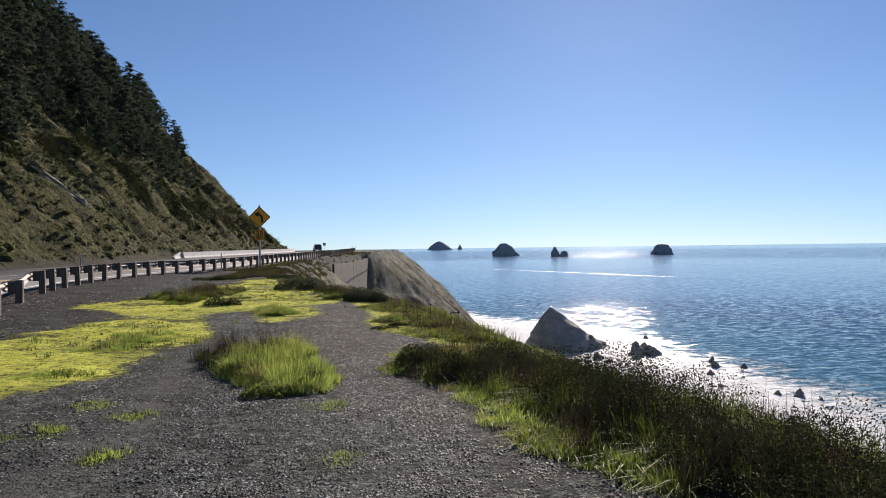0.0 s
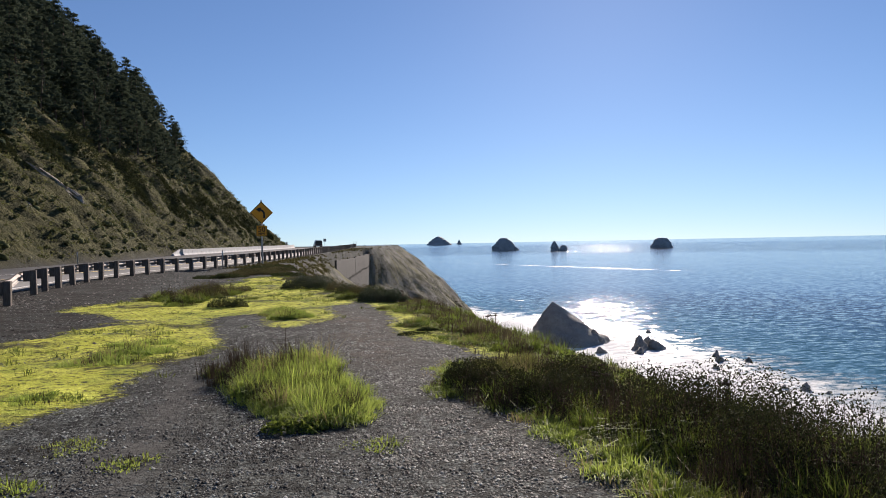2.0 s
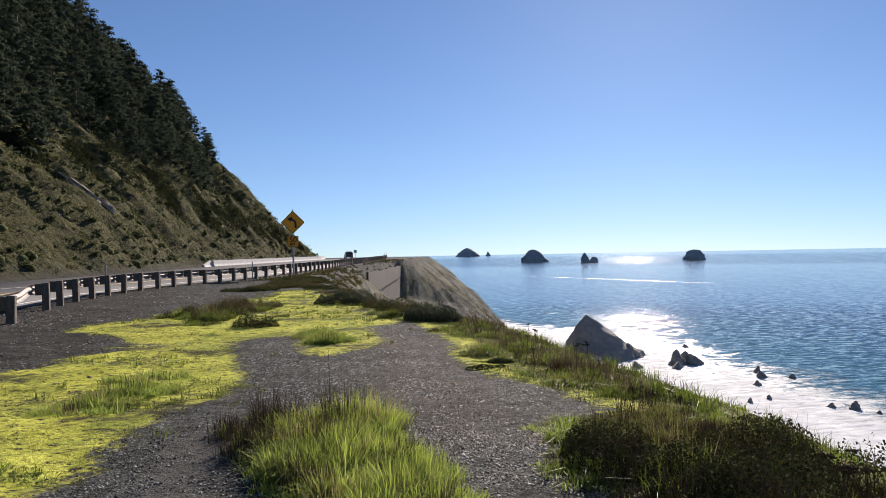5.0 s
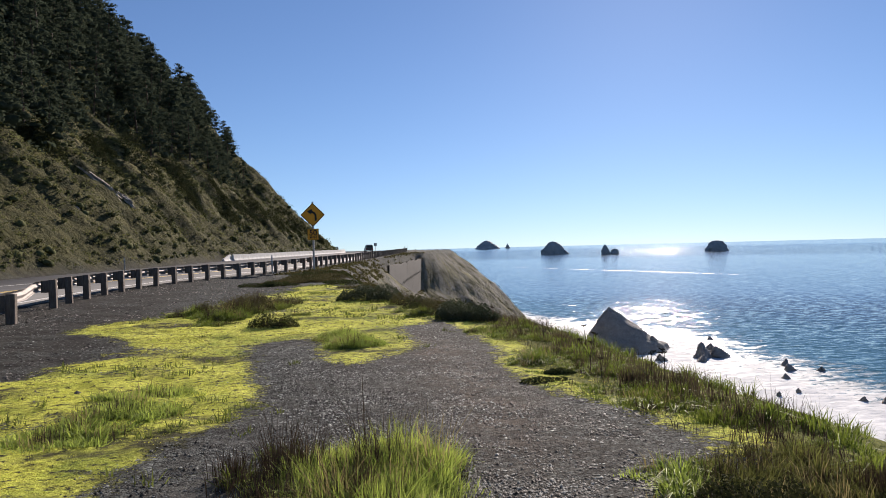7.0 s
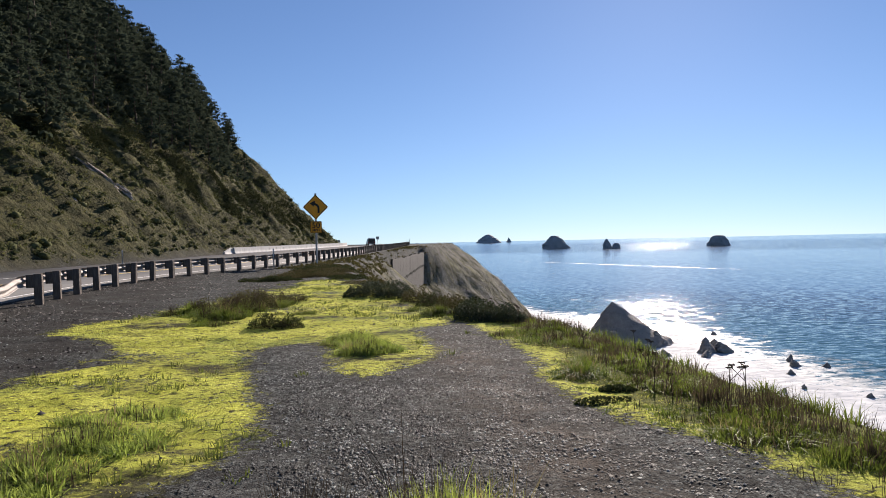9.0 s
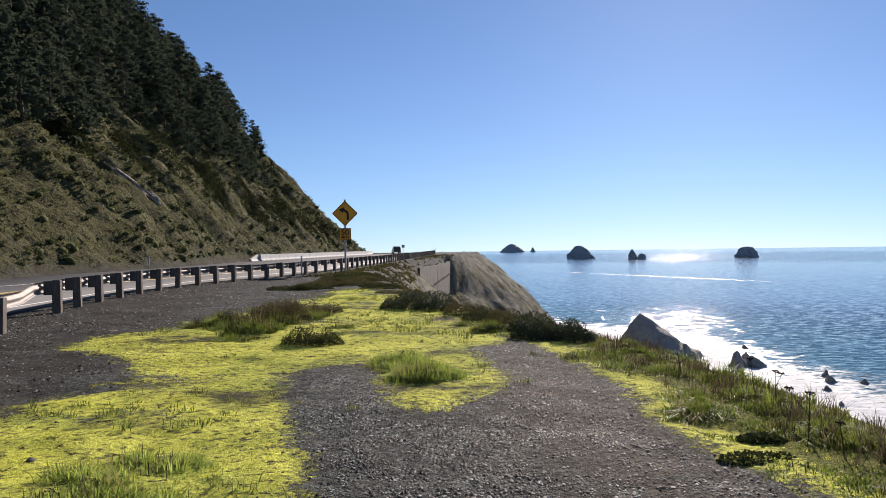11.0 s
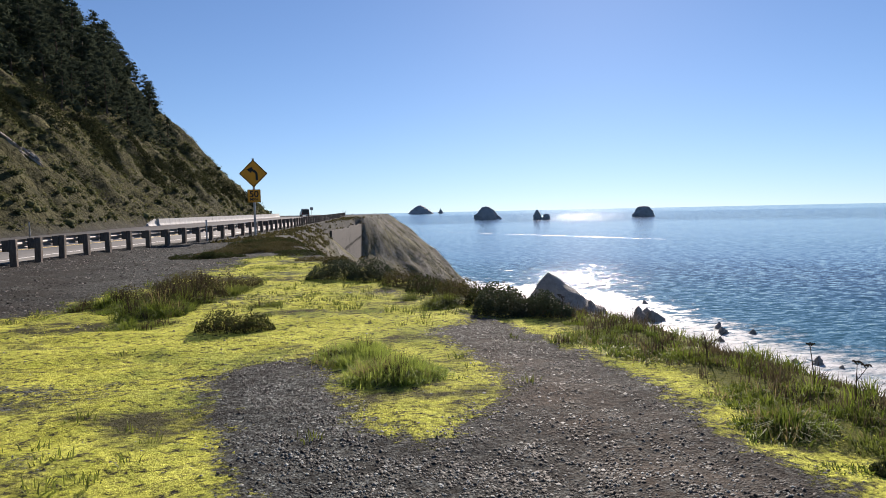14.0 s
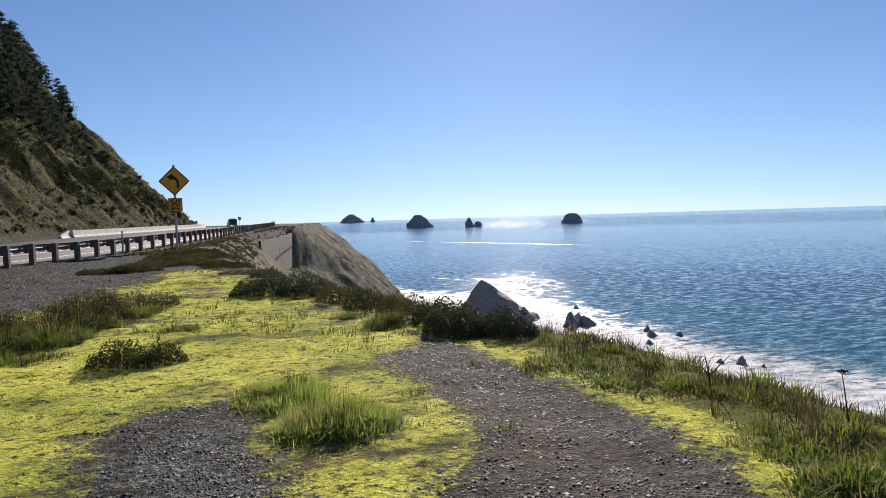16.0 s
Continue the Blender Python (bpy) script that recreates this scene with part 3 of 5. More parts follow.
def beam_mesh(sec):
    v, f = [], []
    m = len(W_PROFILE)
    for x, y, a, top in sec:
        sx_, sy_ = -math.sin(a), math.cos(a)
        for thick in (0.0, 0.004):
            for d, h in W_PROFILE:
                v.append((x + sx_ * (0.305 + d + thick), y + sy_ * (0.305 + d + thick), top - 0.2 + h))
    for i in range(len(sec) - 1):
        b0, b1 = i * 2 * m, (i + 1) * 2 * m
        for k in range(m - 1):
            f.append((b0 + k, b0 + k + 1, b1 + k + 1, b1 + k))
            f.append((b0 + m + k + 1, b0 + m + k, b1 + m + k, b1 + m + k + 1))
        f.append((b0 + m, b0, b1, b1 + m))
        f.append((b0 + m - 1, b0 + 2 * m - 1, b1 + 2 * m - 1, b1 + m - 1))
    return mesh_np("beam", v, f, M_STEEL)


line = [(x, y, a, float(land(x, y)) + (0.86 if y > 26 else 0.74)) for x, y, a in along([(-5.2, 12.0), (-6.0, 15.3)] + rail_line, 0.953)]
for i in range(0, len(line) - 1, 4):
    part("beam", beam_mesh(line[i:i + 5]), None, guardrail)


# ---- delineator posts and far signs ----
def delineator(x, y, h, label):
    ob = tagged(new("delineator_post"), label, "road marker")
    ob.location = (x, y, float(land(x, y)))
    part("post", box(bmesh.new(), (0.09, 0.03, h + 0.2), pose(0, 0, h / 2 - 0.1), 0.005), M_POLE, ob)
    part("reflector", box(bmesh.new(), (0.08, 0.012, 0.2), pose(0, -0.022, h - 0.14), 0.004), M_PAINT_W, ob)
    return ob


delineator(-4.45, 53.4, 1.2, "slim grey delineator post beside the guardrail")
delineator(-17.6, 66.5, 1.15, "slim grey delineator post at the foot of the hill")
delineator(17.2, 179.0, 1.5, "slim grey delineator post at the far end of the guardrail")
delineator(16.0, 173.0, 1.4, "slim grey delineator post at the far end of the guardrail")
for sx_, sy_, sz_, w_ in ((9.7, 187.0, 1.95, 0.75), (-0.2, 183.0, 1.35, 0.5)):
    ob = tagged(new("road_sign"), "small grey back-lit road sign on a thin post", "road sign")
    ob.location = (sx_, sy_, ROAD_Z - 0.05)
    part("pole", tube(bmesh.new(), (0, 0, -0.2), (0, 0, sz_ + 0.1), 0.035), M_POLE, ob)
    part("panel", box(bmesh.new(), (w_, 0.02, w_), pose(0, -0.05, sz_), 0.008), M_POLE, ob)


# ---- curve warning sign ----
def flat_shape(points, depth, m=Matrix()):
    bm = bmesh.new()
    lo = [bm.verts.new(m @ Vector((x, 0, z))) for x, z in points]
    hi = [bm.verts.new(m @ Vector((x, -depth, z))) for x, z in points]
    bm.faces.new(lo)
    bm.faces.new(hi[::-1])
    n = len(points)
    for i in range(n):
        bm.faces.new((lo[i], hi[i], hi[(i + 1) % n], lo[(i + 1) % n]))
    bmesh.ops.recalc_face_normals(bm, faces=bm.faces)
    return bm


def rounded(w, h, r, turn=0.0, n=5):
    pts = []
    for cx, cz, a0 in ((w / 2 - r, h / 2 - r, 0), (-w / 2 + r, h / 2 - r, 90), (-w / 2 + r, -h / 2 + r, 180), (w / 2 - r, -h / 2 + r, 270)):
        for i in range(n + 1):
            a = radians(a0 + 90 * i / n)
            pts.append((cx + r * math.cos(a), cz + r * math.sin(a)))
    c, s = math.cos(radians(turn)), math.sin(radians(turn))
    return [(x * c - z * s, x * s + z * c) for x, z in pts]


def frame_band(outer, inner, depth):
    bm = bmesh.new()
    n = len(outer)
    rings = [[bm.verts.new((x, -d, z)) for x, z in pts] for pts in (outer, inner) for d in (0, depth)]
    for i in range(n):
        j = (i + 1) % n
        bm.faces.new((rings[1][i], rings[1][j], rings[3][j], rings[3][i]))
        bm.faces.new((rings[0][i], rings[0][j], rings[1][j], rings[1][i]))
        bm.faces.new((rings[2][i], rings[2][j], rings[3][j], rings[3][i]))
    bmesh.ops.recalc_face_normals(bm, faces=bm.faces)
    return bm


def lettering(text, size, material, parent, x, z, depth=0.003):
    cu = bpy.data.curves.new("lettering", "FONT")
    cu.body, cu.size, cu.align_x, cu.align_y, cu.extrude, cu.offset = text, size, "CENTER", "CENTER", depth, size * 0.018
    tmp = new("lettering", cu)
    me = bpy.data.meshes.new_from_object(tmp.evaluated_get(bpy.context.evaluated_depsgraph_get()))
    bpy.data.objects.remove(tmp)
    me.materials.clear()
    ob = part("lettering", me, material, parent)
    ob.matrix_basis = pose(x, -0.024, z, 90, 0, 0)
    return ob


sign = tagged(new("warning_sign"), "yellow diamond left-curve warning sign with speed plaque on pole", "road sign")
sign.matrix_basis = pose(-1.75, 55.5, -0.05, 0, 0, -3)
pole = part("pole", box(bmesh.new(), (0.13, 0.1, 5.35), pose(0, 0.062, 2.32), 0.012), M_POLE, sign, "grey weathered steel pole")
dia = part("diamond_panel", flat_shape(rounded(1.22, 1.22, 0.08, 45), 0.012), M_YELLOW, sign, "yellow diamond panel")
dia.location = (0, 0, 4.06)
b = part("border", frame_band(rounded(1.18, 1.18, 0.07, 45), rounded(1.10, 1.10, 0.05, 45), 0.003), M_BLACK, dia)
b.location = (0, -0.0125, 0)
stem = [(0.13, -0.42), (0.27, -0.42), (0.27, -0.1)]
curve_out = [(0.27 - 0.34 * (1 - math.cos(radians(a))), -0.1 + 0.36 * math.sin(radians(a))) for a in range(15, 76, 15)]
head = [(-0.03, 0.30), (-0.06, 0.42), (-0.40, 0.26), (-0.13, 0.03), (-0.09, 0.15)]
curve_in = [(0.13 - 0.22 * (1 - math.cos(radians(a))), -0.1 + 0.22 * math.sin(radians(a))) for a in range(75, 0, -15)]
arrow = part("arrow", flat_shape(stem + curve_out + head + curve_in + [(0.13, -0.1)], 0.003), M_BLACK, dia, "black curved arrow bending left")
arrow.location = (0, -0.0125, 0)
plaque = part("speed_plaque", flat_shape(rounded(0.79, 0.8, 0.06), 0.012), M_YELLOW, sign, "yellow square speed plaque")
plaque.location = (0, 0, 2.68)
b = part("border", frame_band(rounded(0.76, 0.77, 0.05), rounded(0.71, 0.72, 0.04), 0.003), M_BLACK, plaque)
b.location = (0, -0.0125, 0)
lettering("50", 0.56, M_BLACK, plaque, 0, 0.1).location.y = -0.014
lettering("MPH", 0.25, M_BLACK, plaque, 0, -0.22).location.y = -0.014


# ---- concrete barrier ----
barrier = tagged(new("concrete_barrier"), "pale concrete barrier along the foot of the hill", "barrier")
PROF = [(-0.3, 0), (0.3, 0), (0.3, 0.08), (0.17, 0.3), (0.11, 0.86), (-0.11, 0.86), (-0.17, 0.3), (-0.3, 0.08)]
by = np.arange(100, 184, 1.0)
for i, (x, y, a) in enumerate(along(list(zip(foot(by) + 1.3, by)), 3.8)):
    bm = bmesh.new()
    rings = []
    for d in (0.01, 3.77):
        k = 0.35 if i == 0 and d < 1 else 1.0
        rings.append([bm.verts.new((d, p, q * k)) for p, q in PROF])
    n = len(PROF)
    for k in range(n):
        bm.faces.new((rings[0][k], rings[0][(k + 1) % n], rings[1][(k + 1) % n], rings[1][k]))
    bm.faces.new(rings[0][::-1])
    bm.faces.new(rings[1])
    bmesh.ops.recalc_face_normals(bm, faces=bm.faces)
    part("segment", bm, M_CONCRETE, barrier).matrix_basis = pose(x, y, ROAD_Z - 0.01, 0, 0, math.degrees(a))

# ---- retaining wall ----
M_WALL = plain_material("stained_wall_concrete", (0.022, 0.022, 0.02), (0.075, 0.074, 0.067), 0.9, 0, 0.8, 0.3, (2.5, 2.5, 0.25))
wall = tagged(new("retaining_wall"), "concrete retaining wall with vertical piles below the road", "retaining wall")
wy = np.arange(97, 149.1, 0.5)
for x, y, a in along(list(zip(edge(np.minimum(wy, 145)) + 1.1 + 0.2 * np.maximum(wy - 145, 0), wy)), 2.3):
    m = pose(x, y, 0, 0, 0, math.degrees(a))
    part("panel", box(bmesh.new(), (2.26, 0.3, 9.0), pose(1.15, 0, -5.5 + rr.uniform(-0.25, 0.1)), 0.02), M_WALL, wall).matrix_basis = m
    part("pile", box(bmesh.new(), (0.24, 0.1, 9.0), pose(0, -0.08, -5.7 + rr.uniform(-0.5, 0.1)), 0.03), M_WALL, wall).matrix_basis = m
    for k in range(2):
        part("anchor_plate", box(bmesh.new(), (0.32, 0.07, 0.32), pose(0.75 + 0.8 * k, -0.18, -4.7 + 0.02 * (y - 94) + 0.25 * k), 0.03), M_WALL, wall).matrix_basis = m


# ---- leaves, blades, rocks ----
def blades(x, y, z, h, w, lean=0.35, r=rng, out=None, short=False):
    """Tapered bending blades: 6 corners and 2 faces each. out: the way each one leans."""
    n = len(x)
    a = r.uniform(0, 2 * np.pi, n)
    b = r.uniform(0, 2 * np.pi, n) if out is None else out + r.normal(0, 0.5, n)
    l = np.abs(r.normal(0, lean, n)) * h
    p = np.stack([x, y, z], -1)
    side = np.stack([np.cos(a), np.sin(a), np.zeros(n)], -1) * (w / 2)[:, None]
    go = np.stack([np.cos(b), np.sin(b), np.zeros(n)], -1)
    up = np.array([0, 0, 1.0])
    mid = p + go * (l * 0.3)[:, None] + up * (h * 0.55)[:, None]
    tip = p + go * l[:, None] + up * (h * np.clip(1 - (l / h) ** 2 * 0.3, 0.4, 1))[:, None]
    if short:
        v = np.stack([p - side, p + side, tip + side * 0.3, tip - side * 0.3], 1).reshape(-1, 3)
        return v, np.arange(n * 4).reshape(-1, 4)
    v = np.stack([p - side, p + side, mid - side * 0.75, mid + side * 0.75, tip - side * 0.12, tip + side * 0.12], 1).reshape(-1, 3)
    o = np.arange(n)[:, None] * 6
    f = np.concatenate([o + [0, 1, 3, 2], o + [2, 3, 5, 4]], 0)
    return v, f


def leaves(c, size, r=rng, flat=0.0):
    """Kite-shaped leaves about the points c."""
    n = len(c)
    u = r.normal(size=(n, 3))
    u /= np.linalg.norm(u, axis=1)[:, None]
    w = r.normal(size=(n, 3))
    w[:, 2] *= 1 - flat
    u[:, 2] *= 1 - flat
    w = np.cross(u, np.cross(w, u))
    w /= np.linalg.norm(w, axis=1)[:, None] + 1e-9
    s = (size * r.uniform(0.6, 1.3, n))[:, None]
    k = np.cross(u, w)
    v = np.stack([c - u * s * 0.5, c + w * s * 0.28 + k * s * 0.08, c + u * s * 0.5, c - w * s * 0.28 + k * s * 0.08], 1).reshape(-1, 3)
    return v, np.arange(n * 4).reshape(-1, 4)


def disc(n, r=rng, power=0.5):
    q, a = r.random(n) ** power, r.uniform(0, 2 * np.pi, n)
    return q * np.cos(a), q * np.sin(a), q


def tuft(cx, cy, rx, ry, h, n, label, mat=None, dead=0.0, turn=0.0, width=0.011, name="grass_clump", group="", lean=1.1):
    """A clump of grass: green blades, and dead stems among them."""
    ob = tagged(new(name), label, "grass", group)
    g = float(bed(cx, cy))
    ob.location = (cx, cy, g)
    c, s = math.cos(radians(turn)), math.sin(radians(turn))

    def run(count, lift, wide, lean):
        heads = max(6, count // 80)
        dx, dy, q = disc(heads)
        tall = (1 - 0.65 * q ** 2) * rng.uniform(0.35, 1.15, heads)
        pick = rng.integers(0, heads, count)
        ox, oy = rng.normal(0, 0.065, count), rng.normal(0, 0.065, count)
        dx, dy = dx[pick], dy[pick]
        x, y = dx * rx * c - dy * ry * s + ox, dx * rx * s + dy * ry * c + oy
        hh = h * lift * tall[pick] * rng.uniform(0.5, 1.1, count)
        z = bed(cx + x, cy + y) - g - 0.01
        return mesh_np("blades", *blades(x, y, z, hh, np.full(count, wide) * rng.uniform(0.7, 1.3, count), lean, out=np.arctan2(oy, ox)))

    if n:
        tagged(part("grass_foliage", run(int(n * 1.25), 0.86, width, lean), mat or M_GRASS, ob), kind="stuff")
    if n > 1000:
        tagged(part("straw_growth", run(n // 12, 1.05, width * 0.8, 0.6), M_STRAW, ob, "dry straw-coloured blades"), kind="stuff")
    if dead:
        tagged(part("dead_growth", run(int(max(n, 300) * dead), 1.2, width * 0.6, 0.25), M_DEAD, ob, "thin dead brown stems"), kind="stuff")
    return ob


def bush(cx, cy, rx, ry, h, n, label, mat, leaf=0.06, stems=200, turn=0.0, name="shrub", base=None):
    """A low shrub: a lumpy dome of leaves over stems."""
    ob = tagged(new(name), label, "shrub")
    g = float(land(cx, cy)) if base is None else base
    ob.location = (cx, cy, g)
    c, s = math.cos(radians(turn)), math.sin(radians(turn))
    dx, dy, q = disc(n)
    x, y = dx * rx * c - dy * ry * s, dx * rx * s + dy * ry * c
    lump = np.clip(2.9 * fbm((cx + x) * 1.1 / max(h, 0.3), (cy + y) * 1.1 / max(h, 0.3), 4, 91) - 0.55, 0.08, 1.3)
    top = h * np.sqrt(np.clip(1 - q ** 2.6, 0, 1)) * lump
    z = top * rng.random(n) ** 0.55 + land(cx + x, cy + y) - g
    tagged(part("foliage", mesh_np("foliage", *leaves(np.stack([x, y, z], -1), np.full(n, leaf))), mat, ob), kind="stuff")
    if stems:
        dx, dy, q = disc(stems)
        x, y = dx * rx * c - dy * ry * s, dx * rx * s + dy * ry * c
        hh = h * np.sqrt(np.clip(1 - q ** 2.6, 0.05, 1)) * rng.uniform(0.5, 1.2, stems)
        tagged(part("twig_growth", mesh_np("twig_growth", *blades(x, y, land(cx + x, cy + y) - g - 0.01, hh, np.full(stems, 0.006 + 0.003 * h), 0.6)), M_DEAD, ob, "bare brown twigs"), kind="stuff")
    return ob


def rock(name, label, at, size, seed, mat, peak=(0.0, 0.0), sharp=1.0, rough=0.25, seg=40, rings=22, turn=0.0, category="rock", flat_top=0.0):
    """A crag: rings that close to a peak, broken up with noise."""
    v, f = [], []
    for i in range(rings + 1):
        t = i / rings
        rad = (1 - t) ** sharp if not flat_top else min(1, (1 - t) ** sharp * (1 + flat_top))
        for j in range(seg):
            a = 2 * math.pi * j / seg
            d = Vector((math.cos(a) * rad, math.sin(a) * rad, t))
            k = 1 + rough * (noise.fractal(Vector((d.x * 1.7 + seed, d.y * 1.7, t * 1.9)), 0.8, 2.1, 5)) + rough * 0.5 * noise.noise(Vector((d.x * 5 + seed, d.y * 5, t * 6)))
            x = (d.x * k + peak[0] * t) * size[0] / 2
            y = (d.y * k + peak[1] * t) * size[1] / 2
            z = (t + rough * 0.25 * noise.noise(Vector((d.x * 4 + seed, d.y * 4 + 3, t * 5))) * (1 - abs(2 * t - 1))) * size[2]
            v.append((x, y, z))
    for i in range(rings):
        for j in range(seg):
            a, b = i * seg + j, i * seg + (j + 1) % seg
            f.append((a, b, b + seg, a + seg))
    ob = part(name, mesh_np(name, v, f, mat), None, None)
    ob.matrix_basis = pose(*at, 0, 0, turn)
    return tagged(ob, label, category)


# ---- sea stacks and shore rocks ----
rock("sea_rock", "broad domed grey sea stack far out in the ocean", (849, 3900, SEA_Z - 3), (150, 120, 52), 1.0, M_STACK, sharp=0.62, rough=0.2)
rock("sea_rock", "small pointed sea stack beside a larger one", (1000, 4020, SEA_Z - 3), (34, 30, 32), 2.0, M_STACK, sharp=0.9, rough=0.3)
rock("sea_rock", "rounded brown sea stack with a shoulder, in the ocean", (556, 1742, SEA_Z - 2), (66, 50, 36), 3.3, M_STACK, peak=(-0.1, 0), sharp=0.45, rough=0.26)
rock("sea_rock", "low skerry beside a rounded sea stack", (582, 1735, SEA_Z - 2), (26, 20, 13), 4.0, M_STACK, sharp=0.6, rough=0.25)
rock("sea_rock", "jagged narrow sea stack with a leaning point", (620, 1550, SEA_Z - 2), (24, 20, 26), 5.6, M_STACK, peak=(-0.1, 0), sharp=0.55, rough=0.4)
rock("sea_rock", "low flat sea stack beside a jagged one", (640, 1545, SEA_Z - 2), (26, 16, 16), 6.1, M_STACK, sharp=0.4, rough=0.25)
rock("sea_rock", "blocky flat-topped brown sea stack in the ocean", (925, 1592, SEA_Z - 2), (56, 44, 29), 7.7, M_STACK, sharp=0.3, rough=0.22)
rock("shore_crag", "tall pointed grey crag rising from white surf", (87.4, 210, SEA_Z - 1), (29, 27, 14.0), 8.2, M_ROCK, peak=(-0.33, 0), sharp=0.93, rough=0.15, seg=64, rings=40, category="rock")
for x, y, w, d, h, sd in ((94.5, 204, 5, 5, 4.6, 1.3), (98.4, 212, 5, 4, 2.6, 2.8), (100.5, 187, 5.5, 5, 4.3, 3.1), (105.5, 193, 4, 4, 3.2, 4.4), (106, 187, 6.5, 5, 3.0, 5.9), (97.5, 182, 5, 3, 1.8, 6.2),
                          (121, 218, 3, 2.4, 1.2, 7.5), (114, 170, 2.6, 2, 1.8, 8.8), (111.5, 164, 3.8, 3, 1.8, 9.1), (117.5, 161, 2.4, 2, 1.2, 9.5), (104, 155, 2.2, 2, 1.2, 9.9), (107, 128, 3, 2.6, 1.7, 10.2),
                          (104, 131, 2, 1.6, 1, 11.4), (97, 141, 2, 1.5, 1, 12.5), (91, 139, 1.6, 1.5, 1, 13.3), (88, 186, 4, 3, 2, 14.2), (109, 124, 1.5, 1.2, 0.7, 15.1)):
    rock("boulder", "dark wet boulder standing in white surf", (x, y, SEA_Z - 0.4), (w, d, h + 0.4), sd, M_ROCK, peak=(rr.uniform(-0.7, 0.7), rr.uniform(-0.5, 0.5)), sharp=0.7, rough=0.5, seg=22, rings=11, turn=rr.uniform(0, 360))


# ---- conifers on the hill ----
def conifer(name, seed, height, spread, bare):
    """A windswept conifer: a bent trunk, limbs and layered pads of needles with gaps between."""
    r = np.random.default_rng(seed)
    ob = tagged(new(name), "dark green windswept conifer on the steep hillside", "tree", "trees on the hill")
    bm = tube(bmesh.new(), (0, 0, -1.2), (0.15, 0.1, height * 0.55), 0.22, 0.13, 6)
    tube(bm, (0.15, 0.1, height * 0.55), (0.05, 0, height * 0.96), 0.13, 0.03, 5)
    ball = bmesh.new()
    bmesh.ops.create_icosphere(ball, subdivisions=1, radius=1)
    shell = np.array([v.co[:] for v in ball.verts])
    shell_f = np.array([[v.index for v in f.verts] for f in ball.faces])
    ball.free()
    lumps, faces, pts = [], [], []
    count = 21
    for i in range(count):
        t = bare + (0.97 - bare) * (i + 0.5 * r.random()) / count
        a = 2.4 * i + r.uniform(-0.6, 0.6)
        out = spread * (1 - t) ** 0.65 * r.uniform(0.25, 0.85)
        c = np.array([math.cos(a) * out, math.sin(a) * out, t * height])
        if i % 4 == 0:
            tube(bm, (0.1, 0.05, t * height - 0.25 * out), tuple(c), 0.06, 0.02, 4)
        rad = spread * (0.4 * (1 - t) ** 0.8 + 0.13) * r.uniform(0.8, 1.25)
        squash = np.array([rad, rad * r.uniform(0.7, 1.0), rad * r.uniform(0.45, 0.7)])
        faces.append(shell_f + len(shell) * i)
        lumps.append(c + shell * squash * r.uniform(0.2, 0.68, (len(shell), 1)))
        q = r.normal(size=(46, 3))
        q /= np.linalg.norm(q, axis=1)[:, None]
        q[:, 2] = np.abs(q[:, 2]) * 1.2 - 0.4
        pts.append(c + q * squash * r.uniform(0.55, 1.3, (46, 1)))
    part("trunk", bm, M_BARK, ob)
    v1, f1 = leaves(np.concatenate(pts), np.full(46 * count, 0.36), r, 0.4)
    v0, f0 = np.concatenate(lumps), np.concatenate(faces)
    f1 = np.concatenate([f1[:, [0, 1, 2]], f1[:, [0, 2, 3]]]) + len(v0)
    part("crown", mesh_np("crown", np.concatenate([v0, v1]), np.concatenate([f0, f1])), M_NEEDLE, ob)
    return ob


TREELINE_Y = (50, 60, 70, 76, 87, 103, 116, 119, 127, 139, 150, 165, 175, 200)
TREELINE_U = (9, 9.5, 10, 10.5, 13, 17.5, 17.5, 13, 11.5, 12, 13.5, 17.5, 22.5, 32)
kinds = [conifer("conifer", 100 + i, h, s, b) for i, (h, s, b) in enumerate(((8.5, 3.6, 0.12), (7.0, 3.7, 0.06), (9.0, 3.5, 0.16), (6.0, 3.4, 0.05), (9.5, 4.2, 0.18)))]
used = set()
made = 0
tr = random.Random(21)
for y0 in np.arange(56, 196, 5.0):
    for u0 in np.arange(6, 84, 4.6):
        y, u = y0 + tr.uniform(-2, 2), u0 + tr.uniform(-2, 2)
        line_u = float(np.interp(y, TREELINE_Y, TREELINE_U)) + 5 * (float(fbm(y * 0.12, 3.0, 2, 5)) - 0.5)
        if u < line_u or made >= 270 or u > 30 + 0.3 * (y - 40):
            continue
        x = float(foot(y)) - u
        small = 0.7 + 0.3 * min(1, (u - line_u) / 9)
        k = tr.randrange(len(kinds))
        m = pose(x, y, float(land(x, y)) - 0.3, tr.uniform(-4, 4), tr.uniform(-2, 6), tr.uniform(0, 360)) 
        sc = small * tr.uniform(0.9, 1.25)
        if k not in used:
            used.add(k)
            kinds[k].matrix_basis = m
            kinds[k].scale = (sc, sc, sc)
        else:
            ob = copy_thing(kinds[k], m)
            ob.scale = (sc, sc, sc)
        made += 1


